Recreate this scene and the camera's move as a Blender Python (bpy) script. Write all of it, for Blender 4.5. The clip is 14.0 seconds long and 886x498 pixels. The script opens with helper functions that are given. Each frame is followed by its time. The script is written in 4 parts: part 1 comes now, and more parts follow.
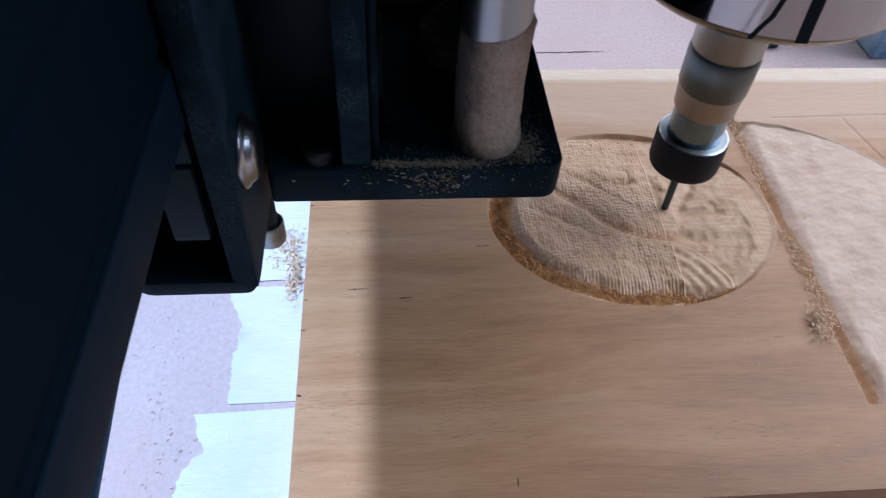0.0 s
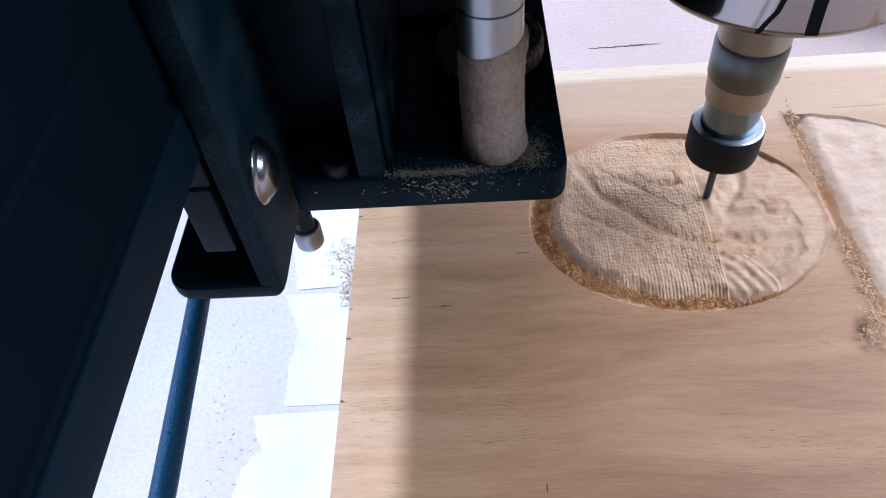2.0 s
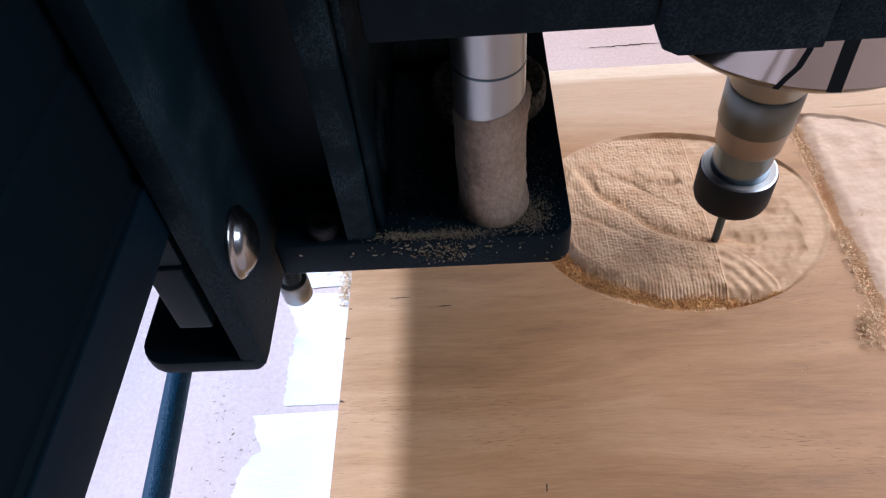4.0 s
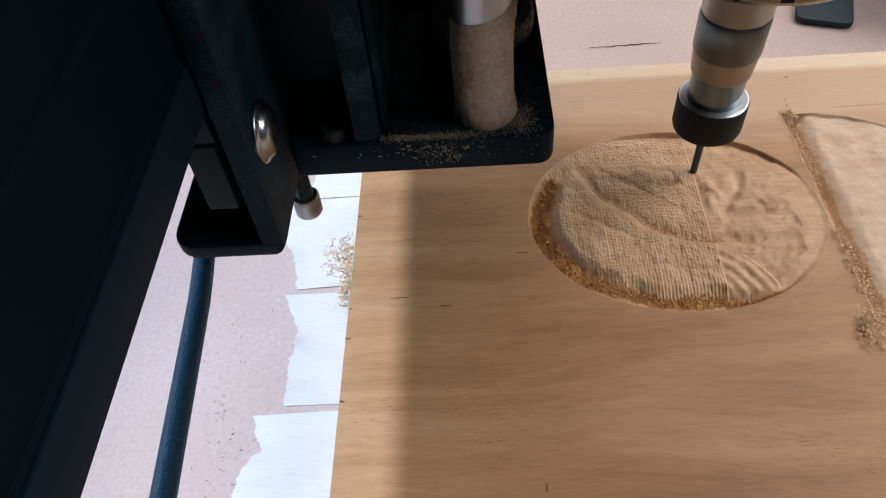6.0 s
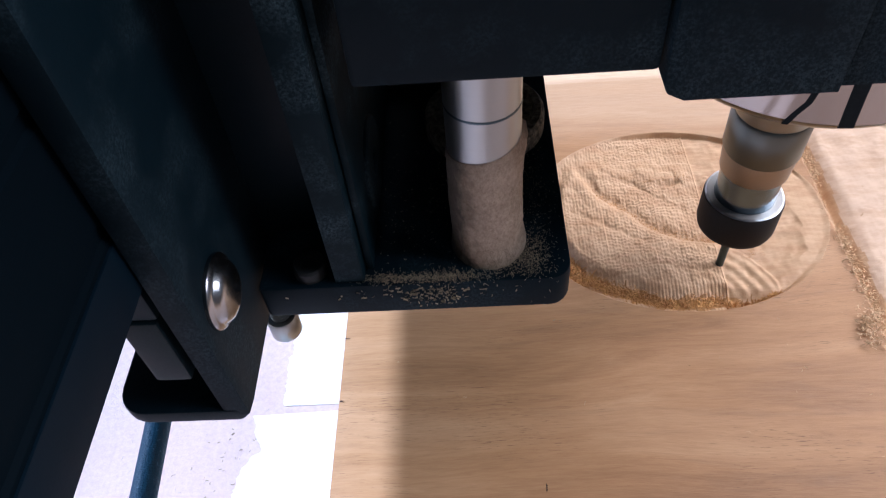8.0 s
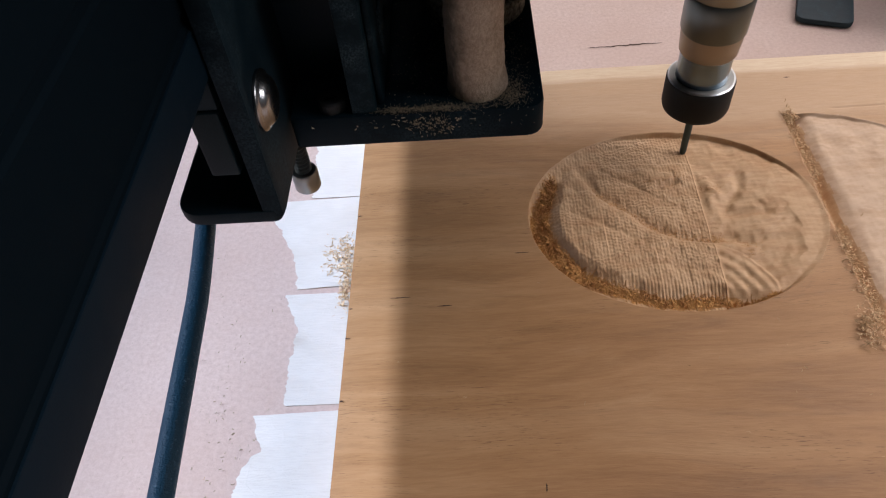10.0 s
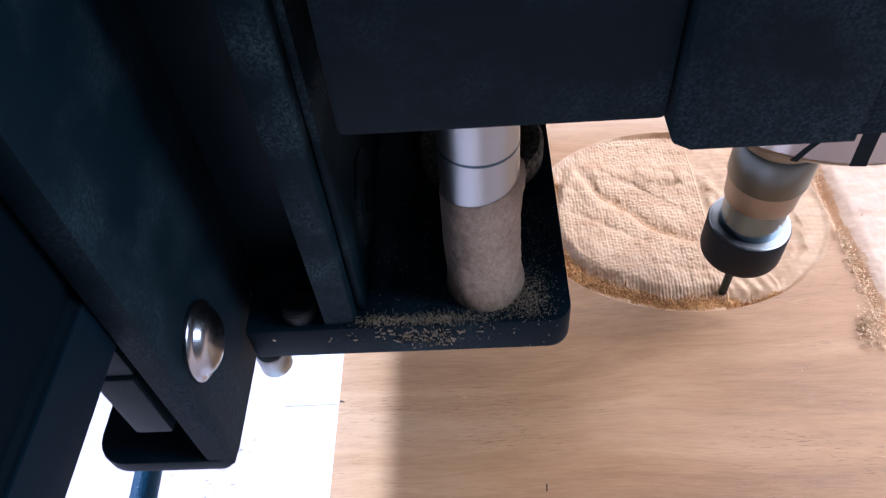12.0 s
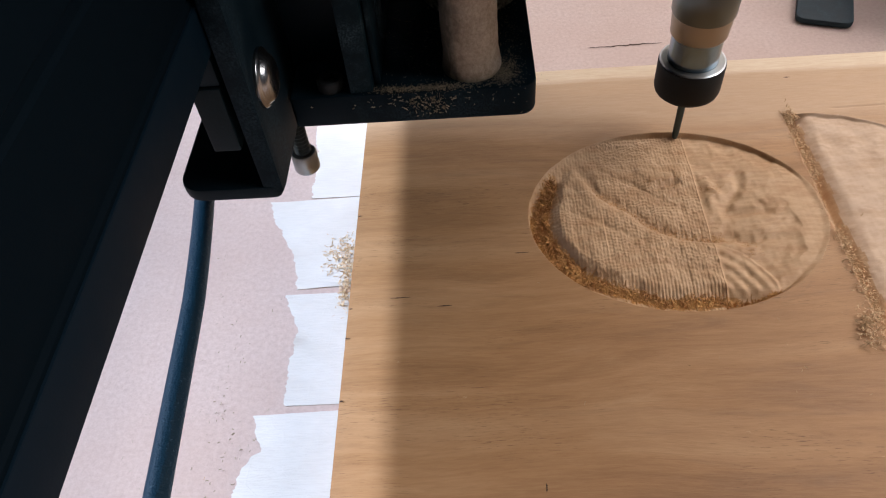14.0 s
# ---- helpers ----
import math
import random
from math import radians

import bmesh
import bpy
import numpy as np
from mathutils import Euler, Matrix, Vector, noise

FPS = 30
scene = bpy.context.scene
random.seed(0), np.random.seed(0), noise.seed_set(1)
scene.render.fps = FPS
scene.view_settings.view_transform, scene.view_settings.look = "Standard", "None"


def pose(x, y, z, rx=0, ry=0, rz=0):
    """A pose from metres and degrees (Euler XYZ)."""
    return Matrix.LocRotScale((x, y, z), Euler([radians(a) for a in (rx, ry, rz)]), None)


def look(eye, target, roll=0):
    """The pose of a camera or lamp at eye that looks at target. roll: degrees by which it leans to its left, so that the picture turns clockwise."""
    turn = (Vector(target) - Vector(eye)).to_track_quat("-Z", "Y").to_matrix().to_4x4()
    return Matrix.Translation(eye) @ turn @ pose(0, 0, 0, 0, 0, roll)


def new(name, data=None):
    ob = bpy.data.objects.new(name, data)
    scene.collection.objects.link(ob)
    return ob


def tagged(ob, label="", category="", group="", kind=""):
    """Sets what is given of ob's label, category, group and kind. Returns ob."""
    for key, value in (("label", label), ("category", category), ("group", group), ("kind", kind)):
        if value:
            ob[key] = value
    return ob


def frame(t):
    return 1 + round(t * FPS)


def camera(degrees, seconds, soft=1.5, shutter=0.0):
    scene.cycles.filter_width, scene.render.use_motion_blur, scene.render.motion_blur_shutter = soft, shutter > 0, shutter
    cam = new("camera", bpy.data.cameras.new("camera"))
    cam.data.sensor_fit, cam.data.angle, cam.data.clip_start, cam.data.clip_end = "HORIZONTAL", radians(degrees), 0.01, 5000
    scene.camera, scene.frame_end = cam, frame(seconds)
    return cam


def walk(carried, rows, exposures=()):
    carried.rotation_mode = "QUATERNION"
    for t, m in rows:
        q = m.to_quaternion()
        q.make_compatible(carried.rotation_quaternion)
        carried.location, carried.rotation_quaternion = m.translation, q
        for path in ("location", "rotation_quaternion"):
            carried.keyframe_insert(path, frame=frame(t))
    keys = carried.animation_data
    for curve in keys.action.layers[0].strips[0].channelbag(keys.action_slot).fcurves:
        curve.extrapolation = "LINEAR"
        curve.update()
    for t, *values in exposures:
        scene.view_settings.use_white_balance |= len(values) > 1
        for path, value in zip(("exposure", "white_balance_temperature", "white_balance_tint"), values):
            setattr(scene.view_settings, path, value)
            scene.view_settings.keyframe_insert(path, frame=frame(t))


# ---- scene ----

# Sizes below are in millimetres and are turned into metres by MM.
MM = 0.001
cam = camera(63.07, 14.0, soft=1.15, shutter=0.15)


def mm_pose(x, y, z, rx=0, ry=0, rz=0):
    return pose(x * MM, y * MM, z * MM, rx, ry, rz)


# ---- the hand-held camera, which is set down after two seconds ----
# second, eye in millimetres, yaw, pitch, lean in degrees
VIEW = [
    (0.0, (19.25, -49.77, 149.88), -6.58, -48.90, 3.61),
    (0.3, (10.72, -54.37, 149.31), -5.74, -48.84, 7.67),
    (0.5, (13.42, -57.44, 149.58), -1.53, -48.54, 5.01),
    (0.6, (16.22, -58.26, 151.57), 0.86, -48.48, 2.34),
    (0.8, (19.11, -55.30, 153.88), 1.56, -49.22, -0.48),
    (1.0, (24.49, -54.98, 155.23), 3.41, -48.93, -3.51),
    (1.5, (32.03, -50.16, 156.45), 5.12, -49.69, -6.50),
    (2.0, (32.20, -49.10, 157.70), 4.95, -50.04, -6.45),
    (2.5, (32.06, -48.89, 157.81), 4.83, -50.14, -6.37),
    (14.0, (32.06, -48.89, 157.81), 4.83, -50.14, -6.37),
]
EXPOSURE = [
    (0.0, 0.02, 4500, 13), (0.5, 0.42, 4650, 20), (1.0, 0.80, 4500, 18), (1.5, 0.68, 4550, 14), (2.0, 0.50, 4450, 13), (2.5, 0.1, 4600, 12), (3.0, -0.17, 4850, 12),
    (3.6, 0.0, 5150, 17), (4.7, 0.85, 4600, 17), (5.8, 0.1, 5250, 12), (6.5, -0.25, 5800, 15), (7.0, -0.25, 5600, 13), (7.5, 0.23, 5300, 18), (8.0, 0.5, 5050, 18), (8.5, 1.32, 4200, 17),
    (9.2, 0.26, 5200, 22), (10.2, -0.2, 5750, 16), (11.3, 0.38, 5150, 18), (12.0, 0.9, 4650, 18), (12.2, 1.02, 4450, 19), (12.5, 0.95, 4450, 19), (13.0, 0.48, 4950, 16),
    (14.0, -0.12, 5750, 15),
]


def view_pose(eye, yaw, pitch, lean):
    at, a, b = Vector(eye) * MM, radians(yaw), radians(pitch)
    return look(at, at + Vector((-math.sin(a) * math.cos(b), math.cos(a) * math.cos(b), math.sin(b))), lean)


walk(cam, [(t, view_pose(*rest)) for t, *rest in VIEW], EXPOSURE)

# ---- light: sun and sky through a window beside the bench, a second window across the room ----
SUN_ELEVATION, SUN_AZIMUTH = 37.0, -4.0
world = bpy.data.worlds.new("sky")
world.use_nodes = True
scene.world = world
sky = world.node_tree.nodes.new("ShaderNodeTexSky")
sky.sky_type, sky.sun_disc = "NISHITA", False
sky.sun_elevation, sky.sun_rotation = radians(SUN_ELEVATION), radians(270 - SUN_AZIMUTH)
world.node_tree.nodes["Background"].inputs["Strength"].default_value = 0.1
world.node_tree.links.new(sky.outputs["Color"], world.node_tree.nodes["Background"].inputs["Color"])

sun_data = bpy.data.lights.new("sun", "SUN")
sun_data.energy, sun_data.angle, sun_data.color = 5.0, radians(1.8), (0.88, 0.94, 1.0)
sun = new("sun", sun_data)
sun_way = Vector((math.cos(radians(SUN_ELEVATION)) * math.cos(radians(SUN_AZIMUTH)),
                  math.cos(radians(SUN_ELEVATION)) * math.sin(radians(SUN_AZIMUTH)), -math.sin(radians(SUN_ELEVATION))))
sun.matrix_world = look(-2 * sun_way, (0, 0, 0))


def window_lamp(name, place, target, width, height, power, colour):
    data = bpy.data.lights.new(name, "AREA")
    data.shape, data.size, data.size_y, data.energy, data.color = "RECTANGLE", width, height, power, colour
    lamp = new(name, data)
    lamp.matrix_world = look(place, target)
    return lamp


window_lamp("window_light_left", (-1.17, 0.1, 0.77), (0, 0.1, 0.77), 1.0, 0.42, 7, (0.7, 0.85, 1.0))
window_lamp("window_light_right", (1.43, 0.30, 1.20), (0.1, 0.08, 0.0), 1.5, 0.85, 36, (1.0, 0.87, 0.72))
window_lamp("window_light_back", (0.45, 1.36, 1.3), (0.1, 0.1, 0.0), 1.2, 0.75, 15, (1.0, 0.85, 0.68))
# a weak fill lamp added overhead, with its own opening in the ceiling
window_lamp("roof_fill_light", (0.20, 0.72, 1.69), (0.20, 0.70, 0.0), 0.7, 0.6, 4, (1.0, 0.85, 0.68))


# ---- materials ----
class Mat:
    """A small builder for procedural materials in object space, in millimetres."""

    def __init__(self, name, rough=0.6, metal=0.0):
        self.m = bpy.data.materials.new(name)
        self.m.use_nodes = True
        self.t = self.m.node_tree
        self.b = self.t.nodes["Principled BSDF"]
        self.b.inputs["Roughness"].default_value = rough
        self.b.inputs["Metallic"].default_value = metal
        self.coord = self.t.nodes.new("ShaderNodeTexCoord").outputs["Object"]

    def node(self, kind, **values):
        n = self.t.nodes.new(kind)
        for key, value in values.items():
            n.inputs[key.replace("_", " ")].default_value = value
        return n

    def link(self, a, b):
        self.t.links.new(a, b)

    def scaled(self, x, y, z, coord=None):
        n = self.t.nodes.new("ShaderNodeMapping")
        n.inputs["Scale"].default_value = (x * 1000, y * 1000, z * 1000)
        self.link(coord or self.coord, n.inputs["Vector"])
        return n.outputs["Vector"]

    def bent(self, amount_mm, scale):
        """Coordinates whose y wanders by amount_mm, so that the grain along x is not straight."""
        split = self.t.nodes.new("ShaderNodeSeparateXYZ")
        self.link(self.coord, split.inputs[0])
        shift = self.math("MULTIPLY", self.math("SUBTRACT", self.noise(scale, 2, 0.5), 0.5), 2 * amount_mm * MM)
        join = self.t.nodes.new("ShaderNodeCombineXYZ")
        self.link(split.outputs[0], join.inputs[0])
        self.link(self.math("ADD", split.outputs[1], shift), join.inputs[1])
        self.link(split.outputs[2], join.inputs[2])
        return join.outputs[0]

    def noise(self, scale, detail=4.0, rough=0.55, distort=0.0, coord=None):
        """Noise whose cells are scale = (x, y, z) per millimetre."""
        n = self.node("ShaderNodeTexNoise", Scale=1.0, Detail=detail, Roughness=rough, Distortion=distort)
        self.link(self.scaled(*scale, coord), n.inputs["Vector"])
        return n.outputs["Fac"]

    def ramp(self, fac, stops):
        n = self.t.nodes.new("ShaderNodeValToRGB")
        while len(n.color_ramp.elements) < len(stops):
            n.color_ramp.elements.new(0.5)
        for e, (at, colour) in zip(n.color_ramp.elements, stops):
            e.position = at
            e.color = (*colour, 1) if len(colour) == 3 else colour
        self.link(fac, n.inputs["Fac"])
        return n.outputs["Color"]

    def mix(self, fac, a, b, kind="MIX"):
        n = self.t.nodes.new("ShaderNodeMix")
        n.data_type, n.blend_type = "RGBA", kind
        for value, socket in ((fac, n.inputs[0]), (a, n.inputs[6]), (b, n.inputs[7])):
            if isinstance(value, (int, float)):
                socket.default_value = value
            elif isinstance(value, tuple):
                socket.default_value = (*value, 1)
            else:
                self.link(value, socket)
        return n.outputs[2]

    def math(self, kind, a, b=0.0):
        n = self.t.nodes.new("ShaderNodeMath")
        n.operation = kind
        for value, socket in ((a, n.inputs[0]), (b, n.inputs[1])):
            if isinstance(value, (int, float)):
                socket.default_value = value
            else:
                self.link(value, socket)
        return n.outputs[0]

    def axis(self, which):
        n = self.t.nodes.new("ShaderNodeSeparateXYZ")
        self.link(self.scaled(1, 1, 1), n.inputs[0])
        return n.outputs[which]

    def colour(self, value):
        if isinstance(value, tuple):
            self.b.inputs["Base Color"].default_value = (*value, 1)
        else:
            self.link(value, self.b.inputs["Base Color"])
        return self

    def bump(self, height, depth_mm, strength=1.0):
        n = self.node("ShaderNodeBump", Strength=strength, Distance=depth_mm * MM)
        self.link(height, n.inputs["Height"])
        self.link(n.outputs["Normal"], self.b.inputs["Normal"])
        return self

    def roughness(self, socket):
        self.link(socket, self.b.inputs["Roughness"])
        return self

    def set(self, **values):
        for key, value in values.items():
            self.b.inputs[key.replace("_", " ")].default_value = value
        return self


def wood_material(name, fresh=0.0, pale=0.0, sap_and_lit_back=True, cut_dark=(0.49, 0.285, 0.135), cut_light=(0.63, 0.42, 0.235)):
    m = Mat(name, 0.55)
    wave = m.bent(4.5, (0.011, 0.022, 0.02))
    broad = m.noise((0.010, 0.075, 0.05), 4, 0.55, 0.9, wave)
    streak = m.noise((0.026, 0.24, 0.2), 7, 0.66, 1.1, wave)
    fine = m.noise((0.16, 1.7, 1.3), 5, 0.72, 0.5, wave)
    pores = m.noise((0.34, 4.6, 3.0), 3, 0.6, 0.0, wave)
    patch = m.noise((0.02, 0.06, 0.05), 4, 0.6, 0.8)
    base = m.ramp(broad, [(0.28, (0.265, 0.124, 0.042)), (0.5, (0.44, 0.233, 0.093)), (0.72, (0.585, 0.355, 0.178))])
    base = m.mix(0.40, base, m.ramp(streak, [(0.30, (0.20, 0.092, 0.033)), (0.46, (0.41, 0.212, 0.083)), (0.56, (0.46, 0.252, 0.106)), (0.72, (0.58, 0.36, 0.185))]))
    base = m.mix(0.14, base, m.ramp(fine, [(0.34, (0.17, 0.078, 0.028)), (0.64, (0.60, 0.385, 0.20))]))
    dark = m.math("MULTIPLY", m.ramp(pores, [(0.59, (0, 0, 0)), (0.68, (1, 1, 1))]), m.ramp(patch, [(0.47, (0, 0, 0)), (0.66, (0.75, 0.75, 0.75))]))
    base = m.mix(dark, base, (0.10, 0.044, 0.016))
    if sap_and_lit_back:
        # paler towards the back: wood tone with the back light painted in
        lit_back = m.ramp(m.math("ADD", m.math("MULTIPLY", m.math("SUBTRACT", m.axis(1), 106.0), 0.03),
                                m.math("ADD", m.math("MULTIPLY", broad, 0.4), m.math("MULTIPLY", m.axis(0), 0.0012))), [(0.1, (0, 0, 0)), (0.55, (0.8, 0.8, 0.8))])
        base = m.mix(lit_back, base, m.mix(fine, (0.52, 0.33, 0.18), (0.66, 0.49, 0.33)))
        sap = m.ramp(m.math("ADD", m.math("MULTIPLY", m.math("SUBTRACT", m.axis(1), 128.2), 0.25),
                            m.noise((0.02, 0.2, 0.2), 2)), [(0.3, (0, 0, 0)), (0.85, (1, 1, 1))])
        base = m.mix(sap, base, m.ramp(fine, [(0.35, (0.70, 0.53, 0.35)), (0.6, (0.78, 0.64, 0.46))]))
    if fresh:
        cut = m.noise((0.12, 0.35, 0.3), 5, 0.65)
        base = m.mix(fresh, base, m.ramp(cut, [(0.3, cut_dark), (0.6, cut_light)]))
        if pale:
            base = m.mix(pale, base, m.ramp(cut, [(0.3, (0.56, 0.40, 0.27)), (0.6, (0.69, 0.54, 0.41))]))
        m.bump(m.noise((1.1, 1.4, 1.1), 5, 0.7), 0.06 if pale else 0.15, 0.5)
    else:
        m.bump(m.math("ADD", pores, fine), 0.07, 0.5)
    m.colour(base)
    m.roughness(m.ramp(streak, [(0.3, (0.5, 0.5, 0.5)), (0.7, (0.68, 0.68, 0.68))]))
    return m.m


def bed_material():
    m = Mat("mdf", 0.85)
    fibre = m.noise((0.8, 0.8, 0.8), 6, 0.7)
    patch = m.noise((0.025, 0.03, 0.03), 3)
    base = m.ramp(fibre, [(0.3, (0.53, 0.41, 0.365)), (0.55, (0.62, 0.495, 0.45)), (0.75, (0.67, 0.555, 0.51))])
    base = m.mix(m.ramp(patch, [(0.4, (0, 0, 0)), (0.7, (0.45, 0.45, 0.45))]), base, (0.54, 0.39, 0.33))
    m.colour(base).bump(m.math("ADD", fibre, m.noise((0.22, 0.3, 0.3), 4)), 0.3, 0.5)
    return m.m


def tape_material():
    m = Mat("masking_tape", 0.7)
    crepe = m.noise((0.25, 2.6, 1.0), 4, 0.6)
    soft = m.noise((0.06, 0.09, 0.1), 2)
    m.colour(m.mix(0.4, m.ramp(crepe, [(0.3, (0.74, 0.73, 0.70)), (0.7, (0.83, 0.82, 0.79))]),
                   m.ramp(soft, [(0.3, (0.65, 0.63, 0.59)), (0.7, (0.80, 0.79, 0.77))])))
    crease = m.node("ShaderNodeTexVoronoi", Scale=1.0)
    crease.feature = "DISTANCE_TO_EDGE"
    m.link(m.scaled(0.12, 0.2, 0.1), crease.inputs["Vector"])
    fold = m.math("MULTIPLY", m.ramp(crease.outputs["Distance"], [(0.0, (0.22, 0.22, 0.22)), (0.03, (0, 0, 0))]), m.noise((0.1, 0.1, 0.1), 2))
    m.bump(m.math("ADD", m.math("MULTIPLY", crepe, 0.5), m.math("ADD", fold, m.noise((0.35, 0.7, 0.3), 4))), 0.3, 0.6)
    return m.m


def black_material(name, rough=0.42, dust=0.25, colour=(0.004, 0.019, 0.030), dust_size=0.05, gloss=0.2):
    m = Mat(name, rough)
    fine = m.noise((2.6, 2.6, 2.6), 3, 0.7)
    cloud = m.noise((dust_size, dust_size, dust_size), 4, 0.6)
    cover = m.math("MULTIPLY", m.ramp(cloud, [(0.45, (0, 0, 0)), (0.68, (1, 1, 1))]), m.ramp(fine, [(0.42, (0.12, 0.12, 0.12)), (0.68, (1, 1, 1))]))
    # the dust's colour has the blue of the sky's light mixed in
    m.colour(m.mix(m.math("MULTIPLY", cover, dust), colour, (0.19, 0.30, 0.36)))
    m.roughness(m.ramp(cloud, [(0.3, (rough, rough, rough)), (0.7, (rough + 0.2, rough + 0.2, rough + 0.2))]))
    m.bump(fine, 0.05, 0.35)
    m.set(Specular_IOR_Level=gloss)
    return m.m


def metal_material(name, colour, rough, brush=(0.05, 0.05, 6.0), depth=0.01):
    m = Mat(name, rough, 1.0)
    lines = m.noise(brush, 3, 0.6)
    m.colour(m.mix(lines, tuple(c * 0.94 for c in colour), colour)).bump(lines, depth, 0.12)
    m.roughness(m.ramp(lines, [(0.3, (rough * 0.93,) * 3), (0.7, (rough * 1.08,) * 3)]))
    return m.m


def dust_material():
    m = Mat("caked_sawdust", 0.95)
    grain = m.noise((1.6, 1.6, 1.6), 5, 0.7)
    lump = m.noise((0.3, 0.3, 0.25), 3)
    dust = m.mix(0.5, m.ramp(grain, [(0.3, (0.20, 0.155, 0.105)), (0.6, (0.50, 0.42, 0.32))]),
                 m.ramp(lump, [(0.35, (0.30, 0.24, 0.17)), (0.65, (0.50, 0.42, 0.33))]))
    # the rod's shaded side is painted in: dark away from the cutter, ragged by noise
    side = m.math("ADD", m.math("MULTIPLY", m.math("SUBTRACT", m.axis(0), 30.6), 0.22), m.math("MULTIPLY", m.noise((0.5, 0.5, 0.3), 4), 0.9))
    m.colour(m.mix(m.ramp(side, [(0.12, (0.12, 0.12, 0.12)), (0.62, (1, 1, 1))]), (0.035, 0.036, 0.030), dust))
    m.bump(m.math("ADD", grain, lump), 0.6, 0.8)
    return m.m


WOOD = wood_material("board_wood")
BENCH = wood_material("bench_wood", sap_and_lit_back=False)
CUT = wood_material("freshly_cut_wood", 0.86)
PALE_CUT = wood_material("pale_cut_wood", 0.8, 0.55)
TORN_CUT = wood_material("torn_wood", 0.8, 0.0, True, (0.27, 0.115, 0.03), (0.50, 0.27, 0.09))
BED = bed_material()
TAPE = tape_material()
BLACK = black_material("black_plastic", 0.45, 0.03, (0.0025, 0.010, 0.016), 0.05, 0.12)
DUSTY = black_material("dusty_black_plate", 0.55, 0.16, (0.0028, 0.010, 0.016), 0.07, 0.08)
DUSTIER = black_material("heavily_dusted_plate", 0.6, 0.30, (0.003, 0.012, 0.018), 0.09, 0.08)
ANODISED = black_material("black_anodised", 0.6, 0.0, (0.0015, 0.0045, 0.0075), 0.03, 0.03)
CLAMP = black_material("scuffed_blue_black", 0.5, 0.14, (0.006, 0.022, 0.034), 0.3, 0.3)
EDGE_SHEEN = black_material("satin_blue_black", 0.42, 0.0, (0.002, 0.008, 0.015), 0.05, 0.08)
NUT_BLACK = black_material("blackened_steel", 0.5, 0.05, (0.014, 0.016, 0.017))
STEEL = metal_material("ground_steel", (0.56, 0.57, 0.59), 0.3, (0.05, 0.05, 1.5), 0.002)
DULL_STEEL = metal_material("dull_steel", (0.29, 0.305, 0.295), 0.33, (0.05, 0.05, 1.5), 0.002)
ROD = metal_material("ground_rod", (0.31, 0.325, 0.32), 0.32, (0.05, 0.05, 1.5), 0.002)
CHROME = metal_material("polished_steel", (0.33, 0.305, 0.28), 0.09, (0.02, 0.02, 0.2), 0.0005)
BLUED = metal_material("blued_steel", (0.20, 0.28, 0.36), 0.2, (0.05, 0.05, 1.0), 0.001)
BOLT_STEEL = metal_material("bolt_steel", (0.36, 0.38, 0.39), 0.24, (0.3, 0.3, 0.3), 0.003)
DARK_STEEL = metal_material("darkened_steel", (0.13, 0.145, 0.135), 0.36, (0.05, 0.05, 1.5), 0.002)
RIM_STEEL = metal_material("olive_polished_steel", (0.20, 0.20, 0.17), 0.28, (0.05, 0.05, 0.5), 0.002)
NECK_STEEL = metal_material("tan_satin_steel", (0.34, 0.30, 0.25), 0.42, (0.05, 0.05, 1.5), 0.002)
NUT_FACE = metal_material("turned_steel", (0.42, 0.42, 0.40), 0.5, (0.3, 0.3, 0.3), 0.004)
CARBIDE = metal_material("carbide", (0.06, 0.09, 0.11), 0.4)
GREY = black_material("grey_aluminium", 0.34, 0.02, (0.005, 0.012, 0.016), 0.05, 0.1)
DUST = dust_material()
SAWDUST = Mat("pale_sawdust", 0.95).colour((0.52, 0.44, 0.36)).m
OLD_DUST = Mat("dull_sawdust", 0.95).colour((0.33, 0.28, 0.19)).m
DUSTY_METAL = black_material("dusty_metal", 0.6, 0.8, (0.06, 0.06, 0.05), 0.3)
OLIVE_DUST = Mat("old_sawdust", 0.95)
OLIVE_DUST.colour(OLIVE_DUST.ramp(OLIVE_DUST.noise((0.9, 0.9, 0.9), 5, 0.7), [(0.34, (0.02, 0.021, 0.017)), (0.5, (0.13, 0.12, 0.085)), (0.68, (0.30, 0.27, 0.19))]))
OLIVE_DUST.bump(OLIVE_DUST.noise((1.4, 1.4, 1.4), 4, 0.7), 0.5, 0.8)
OLIVE_DUST = OLIVE_DUST.m
CHIP = Mat("wood_shavings", 0.8)
CHIP.colour(CHIP.ramp(CHIP.noise((0.35, 0.35, 0.35), 3), [(0.3, (0.44, 0.27, 0.12)), (0.7, (0.66, 0.47, 0.27))]))
CHIP = CHIP.m
PALE_CHIP = Mat("pale_chips", 0.85)
PALE_CHIP.colour(PALE_CHIP.ramp(PALE_CHIP.noise((0.35, 0.35, 0.35), 3), [(0.3, (0.58, 0.40, 0.22)), (0.7, (0.80, 0.64, 0.42))]))
PALE_CHIP = PALE_CHIP.m
FIBRE = Mat("torn_fibres", 0.85)
FIBRE.colour(FIBRE.ramp(FIBRE.noise((0.35, 0.35, 0.35), 3), [(0.3, (0.36, 0.155, 0.038)), (0.7, (0.66, 0.37, 0.12))]))
FIBRE = FIBRE.m
CABLE = Mat("cable_jacket", 0.65)
CABLE.colour(CABLE.mix(CABLE.ramp(CABLE.noise((1.5, 1.5, 1.5), 3, 0.8), [(0.62, (0, 0, 0)), (0.72, (0.6, 0.6, 0.6))]), (0.003, 0.023, 0.044), (0.12, 0.20, 0.27)))
